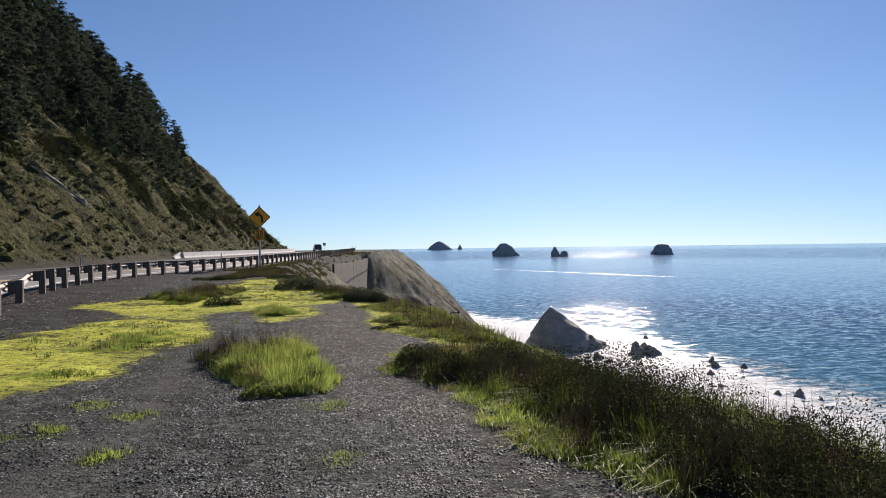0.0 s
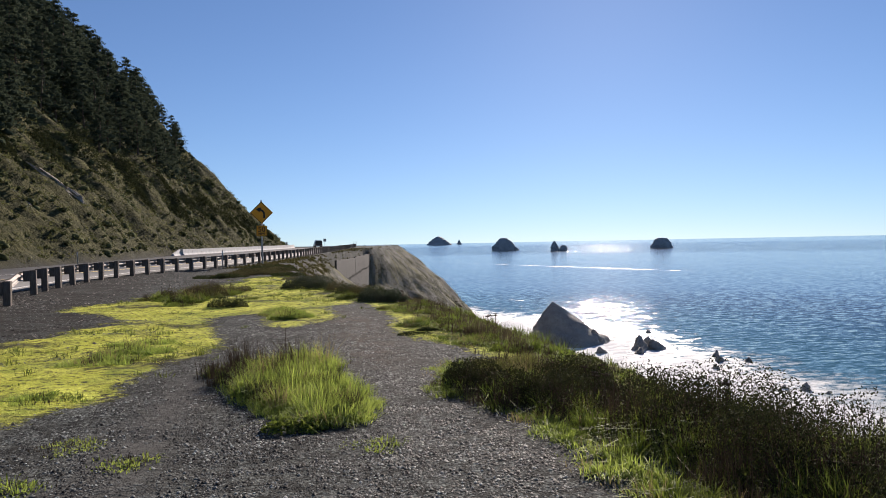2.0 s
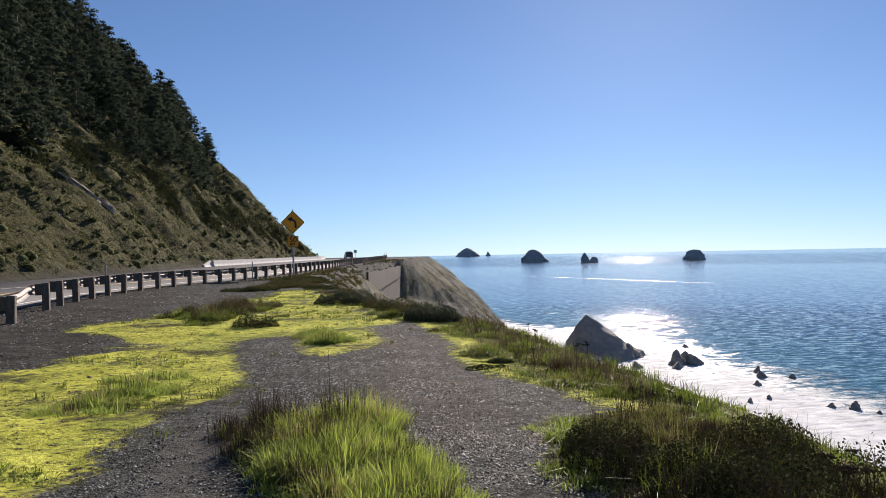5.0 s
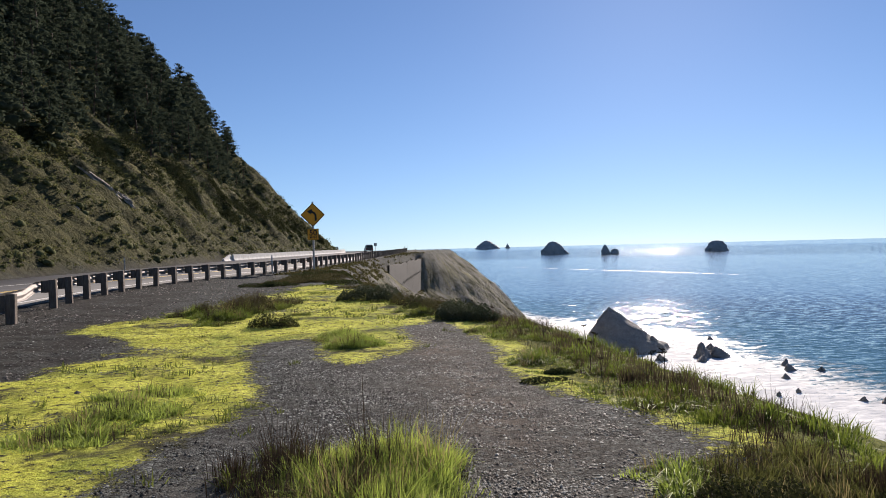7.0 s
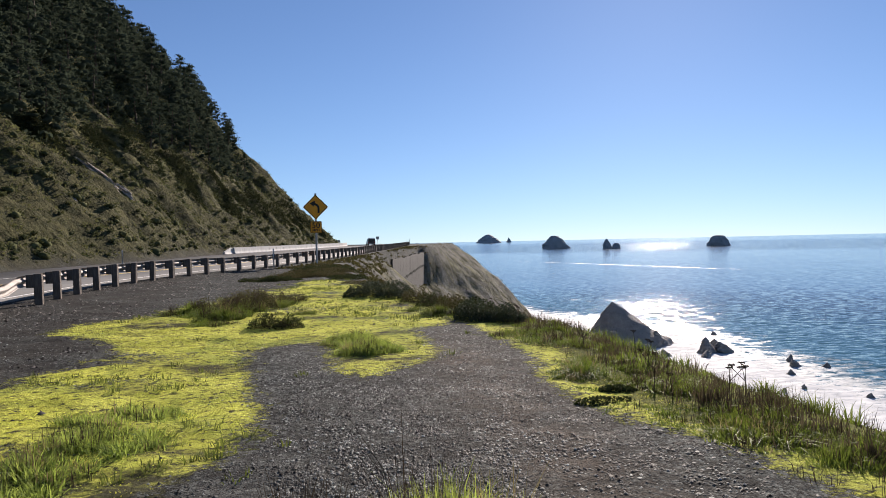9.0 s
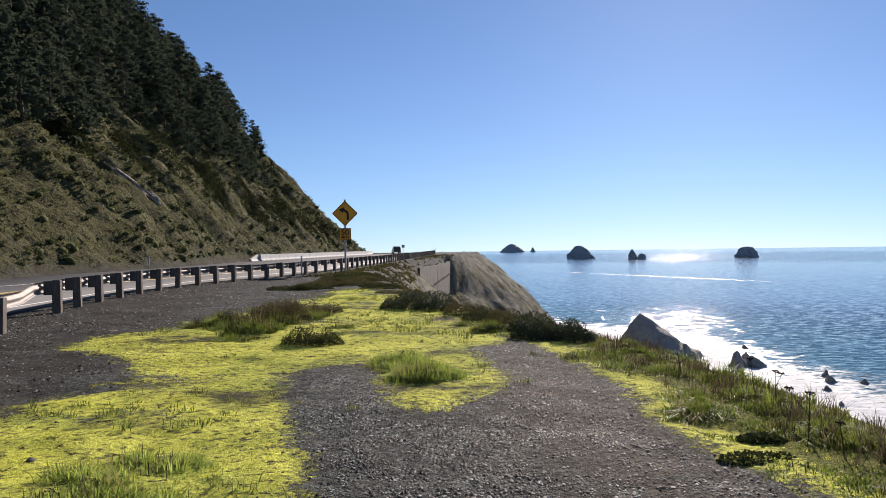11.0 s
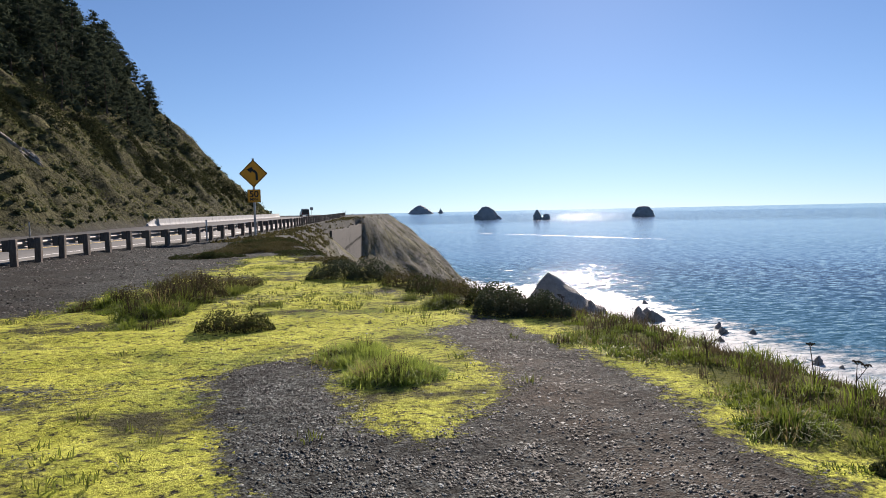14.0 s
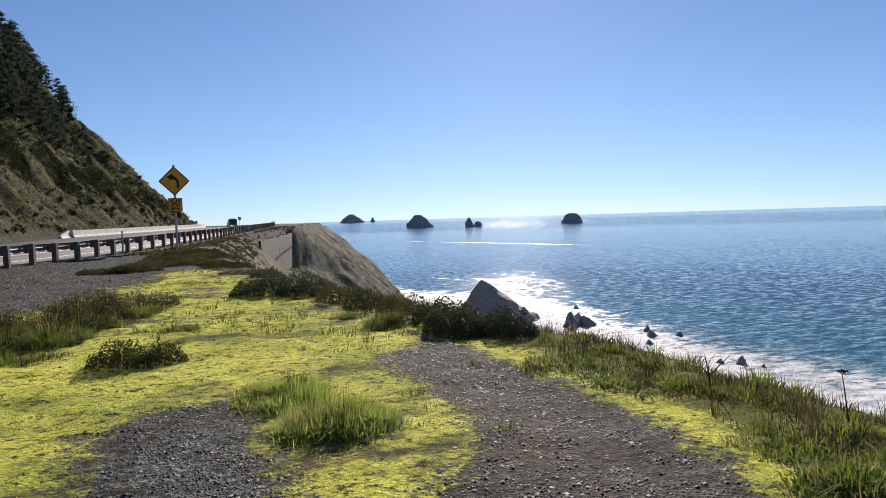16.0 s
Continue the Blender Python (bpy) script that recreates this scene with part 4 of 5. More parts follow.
# ---- scrub on the hill ----
def scrub_field(name, label, count, mat, size, leaf, per, test, seed):
    r = np.random.default_rng(seed)
    pts, sizes = [], []
    y = r.uniform(40, 198, count)
    u = r.random(count) ** 0.8 * (34 if size < 1 else 75) + 0.4
    x = foot(y) - u
    keep = test(x, y, u)
    x, y = x[keep], y[keep]
    n = len(x)
    s = size * r.uniform(0.5, 1.5, n)
    q = r.normal(size=(n, per, 3))
    q *= (r.random((n, per)) ** 0.4 / np.linalg.norm(q, axis=2))[:, :, None]
    q[:, :, 2] = np.abs(q[:, :, 2]) * 0.75
    c = np.stack([x, y, land(x, y) - 0.1], -1)[:, None, :] + q * s[:, None, None]
    v, f = leaves(c.reshape(-1, 3), np.repeat(leaf * (0.7 + 0.3 * s / size), per), r)
    ob = part(name, mesh_np(name, v, f, mat), None, None)
    return tagged(ob, label, "scrub", kind="stuff")


def scrub_domes(count, seed):
    """Low rounded bushes: lumpy domes wrapped in leaves."""
    r = np.random.default_rng(seed)
    ball = bmesh.new()
    bmesh.ops.create_icosphere(ball, subdivisions=1, radius=1)
    shell = np.array([v.co[:] for v in ball.verts])
    tri = np.array([[v.index for v in f.verts] for f in ball.faces])
    ball.free()
    y, u = 45 + 150 * r.random(count) ** 1.15, 0.6 + 27 * r.random(count)
    x = foot(y) - u
    keep = fbm(x * 0.16, y * 0.16, 3, 61) + 0.12 * r.random(count) > 0.5
    x, y = x[keep], y[keep]
    n = len(x)
    s = 0.25 + 0.75 * r.random(n) ** 2.6
    v = shell[None] * (s[:, None] * r.uniform(0.35, 0.8, (n, len(shell))))[:, :, None] * np.array([1.0, 1.3, 0.72])
    v = v + np.stack([x, y, land(x, y)], -1)[:, None, :]
    f = (np.arange(n)[:, None, None] * len(shell) + tri[None]).reshape(-1, 3)
    q = r.normal(size=(n, 30, 3))
    q /= np.linalg.norm(q, axis=2)[:, :, None]
    q[:, :, 2] = np.abs(q[:, :, 2])
    c = np.stack([x, y, land(x, y)], -1)[:, None, :] + q * (s[:, None] * r.uniform(0.6, 1.2, (n, 30)))[:, :, None] * np.array([1.0, 1.25, 0.75])
    v1, f1 = leaves(c.reshape(-1, 3), np.full(n * 30, 0.23), r)
    v = np.concatenate([v.reshape(-1, 3), v1])
    f1 = np.concatenate([f1[:, [0, 1, 2]], f1[:, [0, 2, 3]]]) + n * len(shell)
    return tagged(part("hillside_scrub", mesh_np("hillside_scrub", v, np.concatenate([f, f1]), M_SLOPE), None, None), "rounded olive and dark green bushes over the rocky hillside", "scrub", kind="stuff")


scrub_domes(3900, 3)
scrub_field("hillside_grass", "dry olive grass and scrub over the rocky hillside", 17000, M_HILL, 0.48, 0.22, 8, lambda x, y, u: fbm(x * 0.2, y * 0.2, 3, 71) > 0.31, 4)


def cliff_scrub(count, seed, mat):
    r = np.random.default_rng(seed)
    y, d = np.where(r.random(count) < 0.8, r.uniform(48, 225, count), r.uniform(-25, 48, count)), r.random(count) ** 0.7 * 34
    bank = r.random(count) < 0.5
    y, d = np.where(bank, r.uniform(50, 150, count), y), np.where(bank, r.uniform(-1, 5, count), d)
    x = edge(y) + d - 3.0
    keep = (fbm(x * 0.2, y * 0.2, 3, 81) > np.where(bank, 0.3, 0.47)) & (x > rail(y) + 1.0) & ((y > 48) | (d > 6))
    x, y = x[keep], y[keep]
    q = r.normal(size=(len(x), 14, 3))
    q *= (r.random((len(x), 14)) ** 0.4 / np.linalg.norm(q, axis=2))[:, :, None]
    q[:, :, 2] = np.abs(q[:, :, 2]) * 0.7
    c = np.stack([x, y, land(x, y) - 0.08], -1)[:, None, :] + q * (r.uniform(0.2, 0.7, len(x)) * np.where(bank[keep], 0.6, 1.0))[:, None, None]
    v, f = leaves(c.reshape(-1, 3), np.full(len(x) * 14, 0.22), r)
    return tagged(part("cliff_scrub", mesh_np("cliff_scrub", v, f, mat), None, None), "dry brown scrub on the headland cliff", "scrub", kind="stuff")


cliff_scrub(4500, 9, M_HEATH)
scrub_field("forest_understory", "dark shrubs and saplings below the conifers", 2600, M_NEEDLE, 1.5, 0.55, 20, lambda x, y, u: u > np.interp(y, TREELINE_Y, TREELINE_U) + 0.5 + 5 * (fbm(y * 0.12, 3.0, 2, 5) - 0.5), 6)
for x, y, s in ((-10.5, 152, 2.4), (-9.5, 160, 2.0), (-15.5, 143, 2.2), (-18.0, 126, 2.4), (-21.5, 113, 2.2), (-5.0, 172, 2.0), (-11.5, 165, 2.4), (-22.5, 97, 1.8), (-26.6, 107, 3.0), (-30.5, 102, 2.2), (-24, 118, 2.6), (-16.5, 135, 2.6), (-13, 148, 3.0), (-27.5, 95, 2.2), (-30.2, 84, 2.4), (-8, 168, 2.2), (-20, 130, 2.0)):
    bush(x, y, s, s, s * 0.8, 2000, "dark rounded bush on the rocky hillside", M_BRAMBLE, 0.24, 0, name="hillside_bush")
M_OUTCROP = rock_material("outcrop_rock", (0.24, 0.222, 0.195), (0.56, 0.52, 0.46), 0.9)
for x, y, w, h, t in ((-25.0, 84.5, 4.2, 0.62, 8), (-23.2, 86.5, 2.4, 0.5, -10), (-24.4, 75, 1.2, 0.4, 15)):
    ob = rock("rock_outcrop", "pale grey rock slab breaking through the hillside scrub", (0, 0, 0), (w, w * 0.36, h), x, M_OUTCROP, peak=(0.25, 0), sharp=0.45, rough=0.9, seg=44, rings=16)
    ob.matrix_basis = pose(x, y, float(land(x, y)) - 0.35, 0, 42, t)


# ---- plants of the turnout ----
tuft(0.18, 9.65, 0.66, 1.75, 0.42, 18000, "tall green grass clump with dead stems on gravel", dead=0.1, turn=18, width=0.009, lean=0.7)
tuft(0.35, 10.8, 0.5, 0.55, 0.52, 3800, "tall green grass at the back of a clump", dead=0.15, width=0.009, lean=0.6)
tuft(0.5, 8.5, 0.42, 0.7, 0.3, 2600, "short bright green grass at the foot of a clump")
tuft(-0.45, 10.7, 0.42, 1.0, 0.42, 700, "dark dead weed clump beside green grass", M_VERGE, dead=3.2, turn=18)
tuft(0.2, 17.75, 0.42, 0.38, 0.3, 6500, "bright green grass clump ringed by yellow moss", dead=0.06, width=0.0085, lean=0.75)
tuft(-0.08, 18.75, 0.4, 0.6, 0.24, 3600, "bright green grass clump ringed by yellow moss", dead=0.15, width=0.0085, lean=0.75)
for x, y, rx, ry, h, n, d in ((-2.3, 13.4, 0.55, 0.5, 0.24, 2000, 0.05), (-2.6, 12.6, 0.5, 0.5, 0.24, 1800, 0.05), (-2.4, 14.3, 0.6, 0.4, 0.18, 1200, 0.05), (-3.0, 23.3, 0.7, 0.6, 0.46, 2400, 0.3), (-2.7, 24.4, 0.7, 0.7, 0.52, 2200, 0.5),
                              (-2.2, 26.0, 0.7, 0.9, 0.46, 1800, 0.6), (-3.7, 24.4, 0.7, 0.7, 0.4, 1500, 0.5), (-1.2, 23.6, 0.4, 0.35, 0.2, 500, 0.3), (-2.9, 21.9, 0.5, 0.3, 0.2, 500, 0.5),
                              (-2.6, 10.0, 0.5, 0.35, 0.14, 800, 0.1), (-1.76, 7.93, 0.25, 0.2, 0.1, 260, 0.2), (-1.12, 7.28, 0.2, 0.16, 0.1, 200, 0.2), (-1.1, 5.9, 0.26, 0.18, 0.1, 260, 0.2),
                              (0.84, 7.2, 0.22, 0.15, 0.1, 220, 0.1), (0.84, 5.3, 0.2, 0.15, 0.1, 200, 0.1), (-1.95, 6.8, 0.35, 0.3, 0.12, 350, 0.1), (-2.3, 5.9, 0.3, 0.3, 0.1, 300, 0.1),
                              (2.66, 15.25, 0.36, 0.32, 0.3, 1700, 0.0), (2.35, 14.4, 0.25, 0.2, 0.12, 500, 0.0), (3.05, 17.9, 0.5, 0.5, 0.28, 1500, 0.1), (2.76, 18.8, 0.4, 0.4, 0.28, 1400, 0.1),
                              (3.05, 15.9, 0.45, 0.5, 0.28, 1700, 0.1), (3.22, 12.5, 0.4, 0.45, 0.3, 2600, 0.1), (2.55, 13.5, 0.25, 0.25, 0.16, 500, 0.1), (1.9, 22.4, 0.32, 0.3, 0.3, 900, 0.1),
                              (1.5, 23.6, 0.25, 0.25, 0.24, 500, 0.1), (2.95, 13.1, 0.4, 0.5, 0.16, 1000, 0.1), (3.4, 14.5, 0.4, 0.4, 0.32, 1500, 0.1), (2.2, 21.6, 0.2, 0.2, 0.2, 500, 0.0)):
    tuft(x, y, rx, ry, h * (0.55 if x > 2 else 0.95), n, "green grass tuft with a few dead stems" if d > 0.25 else "small fresh green grass tuft", dead=d, mat=M_LAWN if x > 2 or (y > 21 and x < -2.8) else M_VERGE if y > 21 else None, group="grass tufts on the turnout")
# bramble along the cliff edge
for x, y, rx, ry, h in ((2.2, 9.2, 0.4, 0.6, 0.5), (2.5, 8.5, 0.5, 0.5, 0.58), (2.95, 8.0, 0.6, 0.8, 0.62), (3.3, 6.8, 0.6, 0.9, 0.66), (3.35, 5.4, 0.6, 0.8, 0.64), (3.6, 4.1, 0.6, 0.8, 0.6), (3.8, 2.8, 0.7, 0.8, 0.5),
                        (3.75, 7.5, 0.7, 1.0, 0.6), (3.9, 5.8, 0.7, 0.9, 0.6), (4.2, 4.2, 0.8, 0.9, 0.6), (4.5, 2.6, 0.8, 0.9, 0.6), (4.5, 7.2, 0.8, 0.9, 0.75), (4.9, 6.0, 0.8, 0.9, 0.8), (5.2, 4.8, 0.8, 0.9, 0.85), (3.3, 8.9, 0.5, 0.6, 0.4)):
    low = 0.52 if x < 3.0 else 0.72
    x, y = x + 0.12, y + 0.1
    bush(x, y, rx, ry, h * low, 5600, "dark tangled bramble thicket with dead brown stems", M_BRAMBLE, 0.026, 550, name="bramble")
    tuft(x - 0.2, y - 0.2, rx * 0.95, ry * 0.95, h * low * 0.95, 1000, "green grass growing through dark bramble", M_LAWN if (x + y) % 1 < 0.5 else M_VERGE, dead=0.5, width=0.008)
for x, y, rx, ry, t in ((2.5, 7.3, 0.22, 0.7, 10), (2.6, 6.2, 0.25, 0.7, 0), (2.65, 5.3, 0.25, 0.6, 5), (2.95, 4.4, 0.25, 0.6, 15), (2.05, 9.0, 0.2, 0.5, 20), (2.3, 10.3, 0.3, 0.5, -25)):
    tuft(x, y, rx * 1.05, ry, 0.19, 1300, "short green grass fringe between gravel and bramble", M_LAWN if y < 6 else M_GRASS, turn=t)
for x, y, rx, ry in ((2.75, 10.1, 0.4, 0.5), (3.3, 10.3, 0.5, 0.6), (3.1, 9.5, 0.5, 0.45), (3.6, 9.5, 0.4, 0.6)):
    tuft(x, y, rx, ry, 0.22, 1800, "dry yellow-green grass at the end of the bramble", M_DRY, dead=0.3, width=0.008)
vr = random.Random(41)
for i in range(20):
    y = vr.uniform(11.3, 20.2)
    lo, hi = float(verge(y)) + 0.6, float(edge(y)) + 0.15
    r0 = vr.uniform(0.14, 0.26)
    tuft(lo + (hi - lo) * vr.random() ** 0.7, y, r0, r0 * vr.uniform(0.8, 1.3), vr.uniform(0.09, 0.16), 700, "compact green grass tussock on the mossy cliff edge", M_LAWN if i % 3 else M_VERGE, dead=0.15, width=0.008, lean=0.7, group="grass tufts on the turnout")
for x, y, r0 in ((2.85, 7.2, 0.3), (3.25, 6.1, 0.28), (2.75, 8.75, 0.25), (3.5, 4.9, 0.3), (3.6, 7.4, 0.3)):
    tuft(x, y, r0, r0 * 1.3, 0.34, 1300, "fresh green grass pushing up through bramble", M_LAWN, dead=0.1, width=0.008, lean=0.6)
# dark shrubs at the cove edge
for x, y, rx, ry, h, n, mat, lab in ((0.55, 27.9, 0.7, 0.55, 0.4, 5000, M_GLOSS, "dense dark green shrub with glossy leaves"), (1.35, 27.2, 0.6, 0.6, 0.4, 4500, M_GLOSS, "dense dark green shrub with glossy leaves"),
                                     (1.85, 25.9, 0.45, 0.8, 0.34, 1700, M_HEATH, "low olive scrub beside a dark shrub"), (2.1, 24.5, 0.45, 0.8, 0.34, 1700, M_SHRUB, "low dark scrub on the cliff crest"),
                                     (2.35, 23.1, 0.45, 0.8, 0.32, 1800, M_HEATH, "low olive scrub beside a dark shrub"), (2.6, 21.3, 0.5, 0.55, 0.36, 4500, M_GLOSS, "dense dark green shrub with glossy leaves"),
                                     (3.15, 20.9, 0.42, 0.5, 0.34, 3500, M_GLOSS, "dense dark green shrub with glossy leaves"), (2.75, 22.3, 0.5, 0.6, 0.3, 1600, M_SHRUB, "low dark scrub on the cliff crest")):
    bush(x, y, rx, ry, h, n, lab, mat, 0.042, 200)
for x, y, r0, h in ((-2.35, 25.2, 0.5, 0.36), (-3.3, 24.6, 0.45, 0.32), (-1.7, 26.8, 0.5, 0.3), (-2.8, 27.4, 0.6, 0.3)):
    bush(x, y, r0 * 1.2, r0, h, 1800, "brown and olive scrub among tall grass tufts", M_HEATH, 0.04, 400)
bush(-1.47, 21.1, 0.55, 0.34, 0.26, 3200, "low dark shrub on yellow moss", M_SHRUB, 0.03, 500)
hr = random.Random(77)
for i in range(56):
    y = hr.uniform(32.5, 50)
    span = (float(rail(y)) + 4.0 + 1.0 * max(0, (38 - y) / 7), float(edge(y)) - 0.1)
    x = span[0] + (span[1] - span[0]) * hr.random() ** 0.8
    if y < 37 and -4.5 < x < 0.9:
        continue
    r0 = hr.uniform(0.4, 0.95)
    bush(x, y, r0 * hr.uniform(0.9, 1.5), r0, hr.uniform(0.1, 0.24), 1500, "low brown heath scrub at the cove edge", hr.choice((M_HEATH, M_HEATH, M_SHRUB)), 0.055, 300)


def field(name, label, category, count, xr, yr, dens, height, width, mat, lean, seed, per=20, spread=0.04):
    """Blades strewn over the ground by a density map."""
    r = np.random.default_rng(seed)
    heads = count // per
    hx, hy = r.uniform(*xr, heads), r.uniform(*yr, heads)
    keep = r.random(heads) < dens(hx, hy)
    hx, hy = hx[keep], hy[keep]
    tall = height(hx, hy) * r.uniform(0.5, 1.3, len(hx))
    pick = np.repeat(np.arange(len(hx)), per)
    ox, oy = r.normal(0, spread, len(pick)), r.normal(0, spread, len(pick))
    x, y, h = hx[pick] + ox, hy[pick] + oy, tall[pick] * r.uniform(0.5, 1.1, len(pick))
    v, f = blades(x, y, bed(x, y) - 0.005, h, np.full(len(x), width) * r.uniform(0.7, 1.3, len(x)), lean, r, np.arctan2(oy, ox), width > 0.015)
    return tagged(part(name, mesh_np(name, v, f, mat), None, None), label, category, kind="stuff")


def edge_grass(x, y):
    return smooth(0.3, 1.0, x - verge(y)) * smooth(4.5, 2.5, x - edge(y)) * np.clip(0.25 + 1.1 * fbm(x * 1.4, y * 1.4, 3, 101), 0, 1) * np.where((y < 10) & (x > verge(y) + 0.45), 0.4, 1.0)


def edge_tall(x, y):
    rise = np.where(y > 10.5, smooth(-0.5, 0.2, x - edge(y)), smooth(0.6, 1.3, x - verge(y)))
    lump = smooth(0.5, 0.72, fbm(x * 1.7, y * 1.7, 3, 103))
    return np.where(y > 10.5, 0.013, 0.02) + (0.04 + 0.12 * lump) * rise + 0.03 * lump * smooth(0.3, 0.7, x - verge(y)) * (y > 10.5)


field("verge_grass", "green grass along the cliff edge", "grass", 92000, (1.4, 6.2), (1.5, 34), edge_grass, edge_tall, 0.011, M_LAWN, 0.8, 11, 34, 0.05)
field("dead_stalks", "dead brown weed stalks along the cliff edge", "weeds", 40000, (2.2, 6.0), (1.5, 34), lambda x, y: smooth(-0.9, 0.2, x - edge(y)) * smooth(1.6, 0.6, x - edge(y)) * np.clip(2 * fbm(x * 0.9, y * 0.9, 3, 105) - 0.6, 0, 1) * np.where(y < 9, 0.5, 1.0),
      lambda x, y: 0.08 + 0.24 * fbm(x * 1.3, y * 1.3, 2, 107), 0.006, M_DEAD, 0.4, 12, 8, 0.05)
field("moss_turf", "short yellow-green moss turf", "moss", 220000, (-6.5, 3.2), (7, 36), lambda x, y: np.clip(moss_at(x, y) * 1.6 - 1.75 + 2.0 * fbm(x * 1.6, y * 2.6, 4, 109), 0, 1) * (moss_at(x, y) > 0.35), lambda x, y: 0.005 + 0.014 * fbm(x * 2, y * 2, 3, 111),
      0.018, M_MOSS, 1.4, 13, 5, 0.03)


field("moor_grass", "patches of short olive grass on yellow moss", "grass", 42000, (-6, 2.2), (9, 37), lambda x, y: np.clip(moss_at(x, y) * 1.2, 0, 1) * np.clip(5 * fbm(x * 0.8, y * 0.6, 4, 113) - 2.65 + 0.8 * smooth(19, 28, y), 0, 1),
      lambda x, y: 0.03 + 0.13 * fbm(x * 0.9, y * 0.9, 2, 115), 0.01, M_VERGE, 0.7, 14, 16, 0.05)
field("crest_weeds", "brown dead grass and weeds on the cliff crest", "weeds", 24000, (2.4, 4.8), (11.5, 30), lambda x, y: smooth(-0.7, -0.15, x - edge(y)) * smooth(0.9, 0.3, x - edge(y)) * np.clip(0.2 + 1.2 * fbm(x * 0.9, y * 0.9, 3, 117), 0, 1),
      lambda x, y: 0.06 + 0.2 * fbm(x * 1.3, y * 1.3, 2, 119), 0.008, M_BROWN, 0.55, 15, 16, 0.05)


# ---- gravel ----
def gravel_field(count, seed):
    r = np.random.default_rng(seed)
    y = 1 + 24 * r.random(count) ** 1.1
    x = np.where(r.random(count) < 0.72, np.clip(r.normal(0.3, 1.5, count), -4, 2.8), r.uniform(-8.5, 2.7, count))
    keep = r.random(count) < (1 - np.clip(moss_at(x, y) * 1.4, 0, 0.985)) * (1 - smooth(-0.1, 0.4, x - verge(y))) * np.clip(0.1 + 1.6 * fbm(x * 0.8, y * 0.8, 3, 121), 0, 1) * np.clip(3.2 * fbm(x * 5, y * 5, 2, 123) - 0.9, 0.08, 1) * (1 - 0.75 * np.exp(-((x + 1.0) / 0.42) ** 2) * smooth(14.5, 10, y)) * (1 - 0.25 * np.exp(-((x - 1.45) / 0.6) ** 2) * smooth(9, 13, y) * smooth(21, 17, y))
    x, y = x[keep], y[keep]
    n = len(x)
    s = 0.0045 + 0.013 * r.random(n) ** 4 + 0.0045 * r.random(n)
    d = np.array([[1, 0, 0], [0, 1, 0], [-1, 0, 0], [0, -1, 0], [0, 0, 0.65], [0, 0, -0.5]], float)
    a = r.uniform(0, 2 * np.pi, n)
    v = d[None] * s[:, None, None] * r.uniform(0.6, 1.25, (n, 6, 1))
    v = np.stack([v[..., 0] * np.cos(a)[:, None] - v[..., 1] * np.sin(a)[:, None], v[..., 0] * np.sin(a)[:, None] + v[..., 1] * np.cos(a)[:, None], v[..., 2]], -1)
    v += np.stack([x, y, bed(x, y) + s * 0.15], -1)[:, None, :]
    tri = np.array([[0, 1, 4], [1, 2, 4], [2, 3, 4], [3, 0, 4]])
    f = (np.arange(n)[:, None, None] * 6 + tri[None]).reshape(-1, 3)
    return v.reshape(-1, 3), f


def rubble_field(count, seed):
    r = np.random.default_rng(seed)
    y, x = r.uniform(14, 54, count), r.uniform(-9.3, -1.5, count)
    keep = (r.random(count) < (1 - np.clip(moss_at(x, y) * 1.5, 0, 0.97)) * np.clip(2.2 * fbm(x * 0.7, y * 0.5, 4, 131) - 0.55, 0.03, 1)) & (x < rail(y) + 9) & (x > near(y) + 0.2)
    x, y = x[keep], y[keep]
    n = len(x)
    s = 0.012 + 0.035 * r.random(n) ** 4
    d = np.array([[1, 0, 0], [0, 1, 0], [-1, 0, 0], [0, -1, 0], [0, 0, 0.7]], float)
    a = r.uniform(0, 2 * np.pi, n)
    v = d[None] * s[:, None, None] * r.uniform(0.6, 1.25, (n, 5, 1))
    v = np.stack([v[..., 0] * np.cos(a)[:, None] - v[..., 1] * np.sin(a)[:, None], v[..., 0] * np.sin(a)[:, None] + v[..., 1] * np.cos(a)[:, None], v[..., 2]], -1)
    v += np.stack([x, y, bed(x, y)], -1)[:, None, :]
    tri = np.array([[0, 1, 4], [1, 2, 4], [2, 3, 4], [3, 0, 4]])
    return v.reshape(-1, 3), (np.arange(n)[:, None, None] * 5 + tri[None]).reshape(-1, 3)


k = Nodes("loose_gravel", 0.65, spec=0.14).world_place()
isl = k.math("POWER", k.island(), 3.0)
tone = k.mix(isl, (0.011, 0.0115, 0.011), (0.46, 0.49, 0.45))
k.colour(k.mix(k.noise(1.1, 5, 0.7, 0.42, 0.66), tone, k.mix(0.7, tone, (0.008, 0.008, 0.0075))))
M_STONE = k.mat
k = Nodes("shoulder_rubble", 0.85, spec=0.1)
k.colour(k.mix(k.math("POWER", k.island(), 2.5), (0.016, 0.015, 0.014), (0.3, 0.28, 0.25)))
M_RUBBLE = k.mat
tagged(part("gravel", mesh_np("gravel", *gravel_field(400000, 17), M_STONE), None, None), "loose dark grey gravel stones", "gravel", kind="stuff")


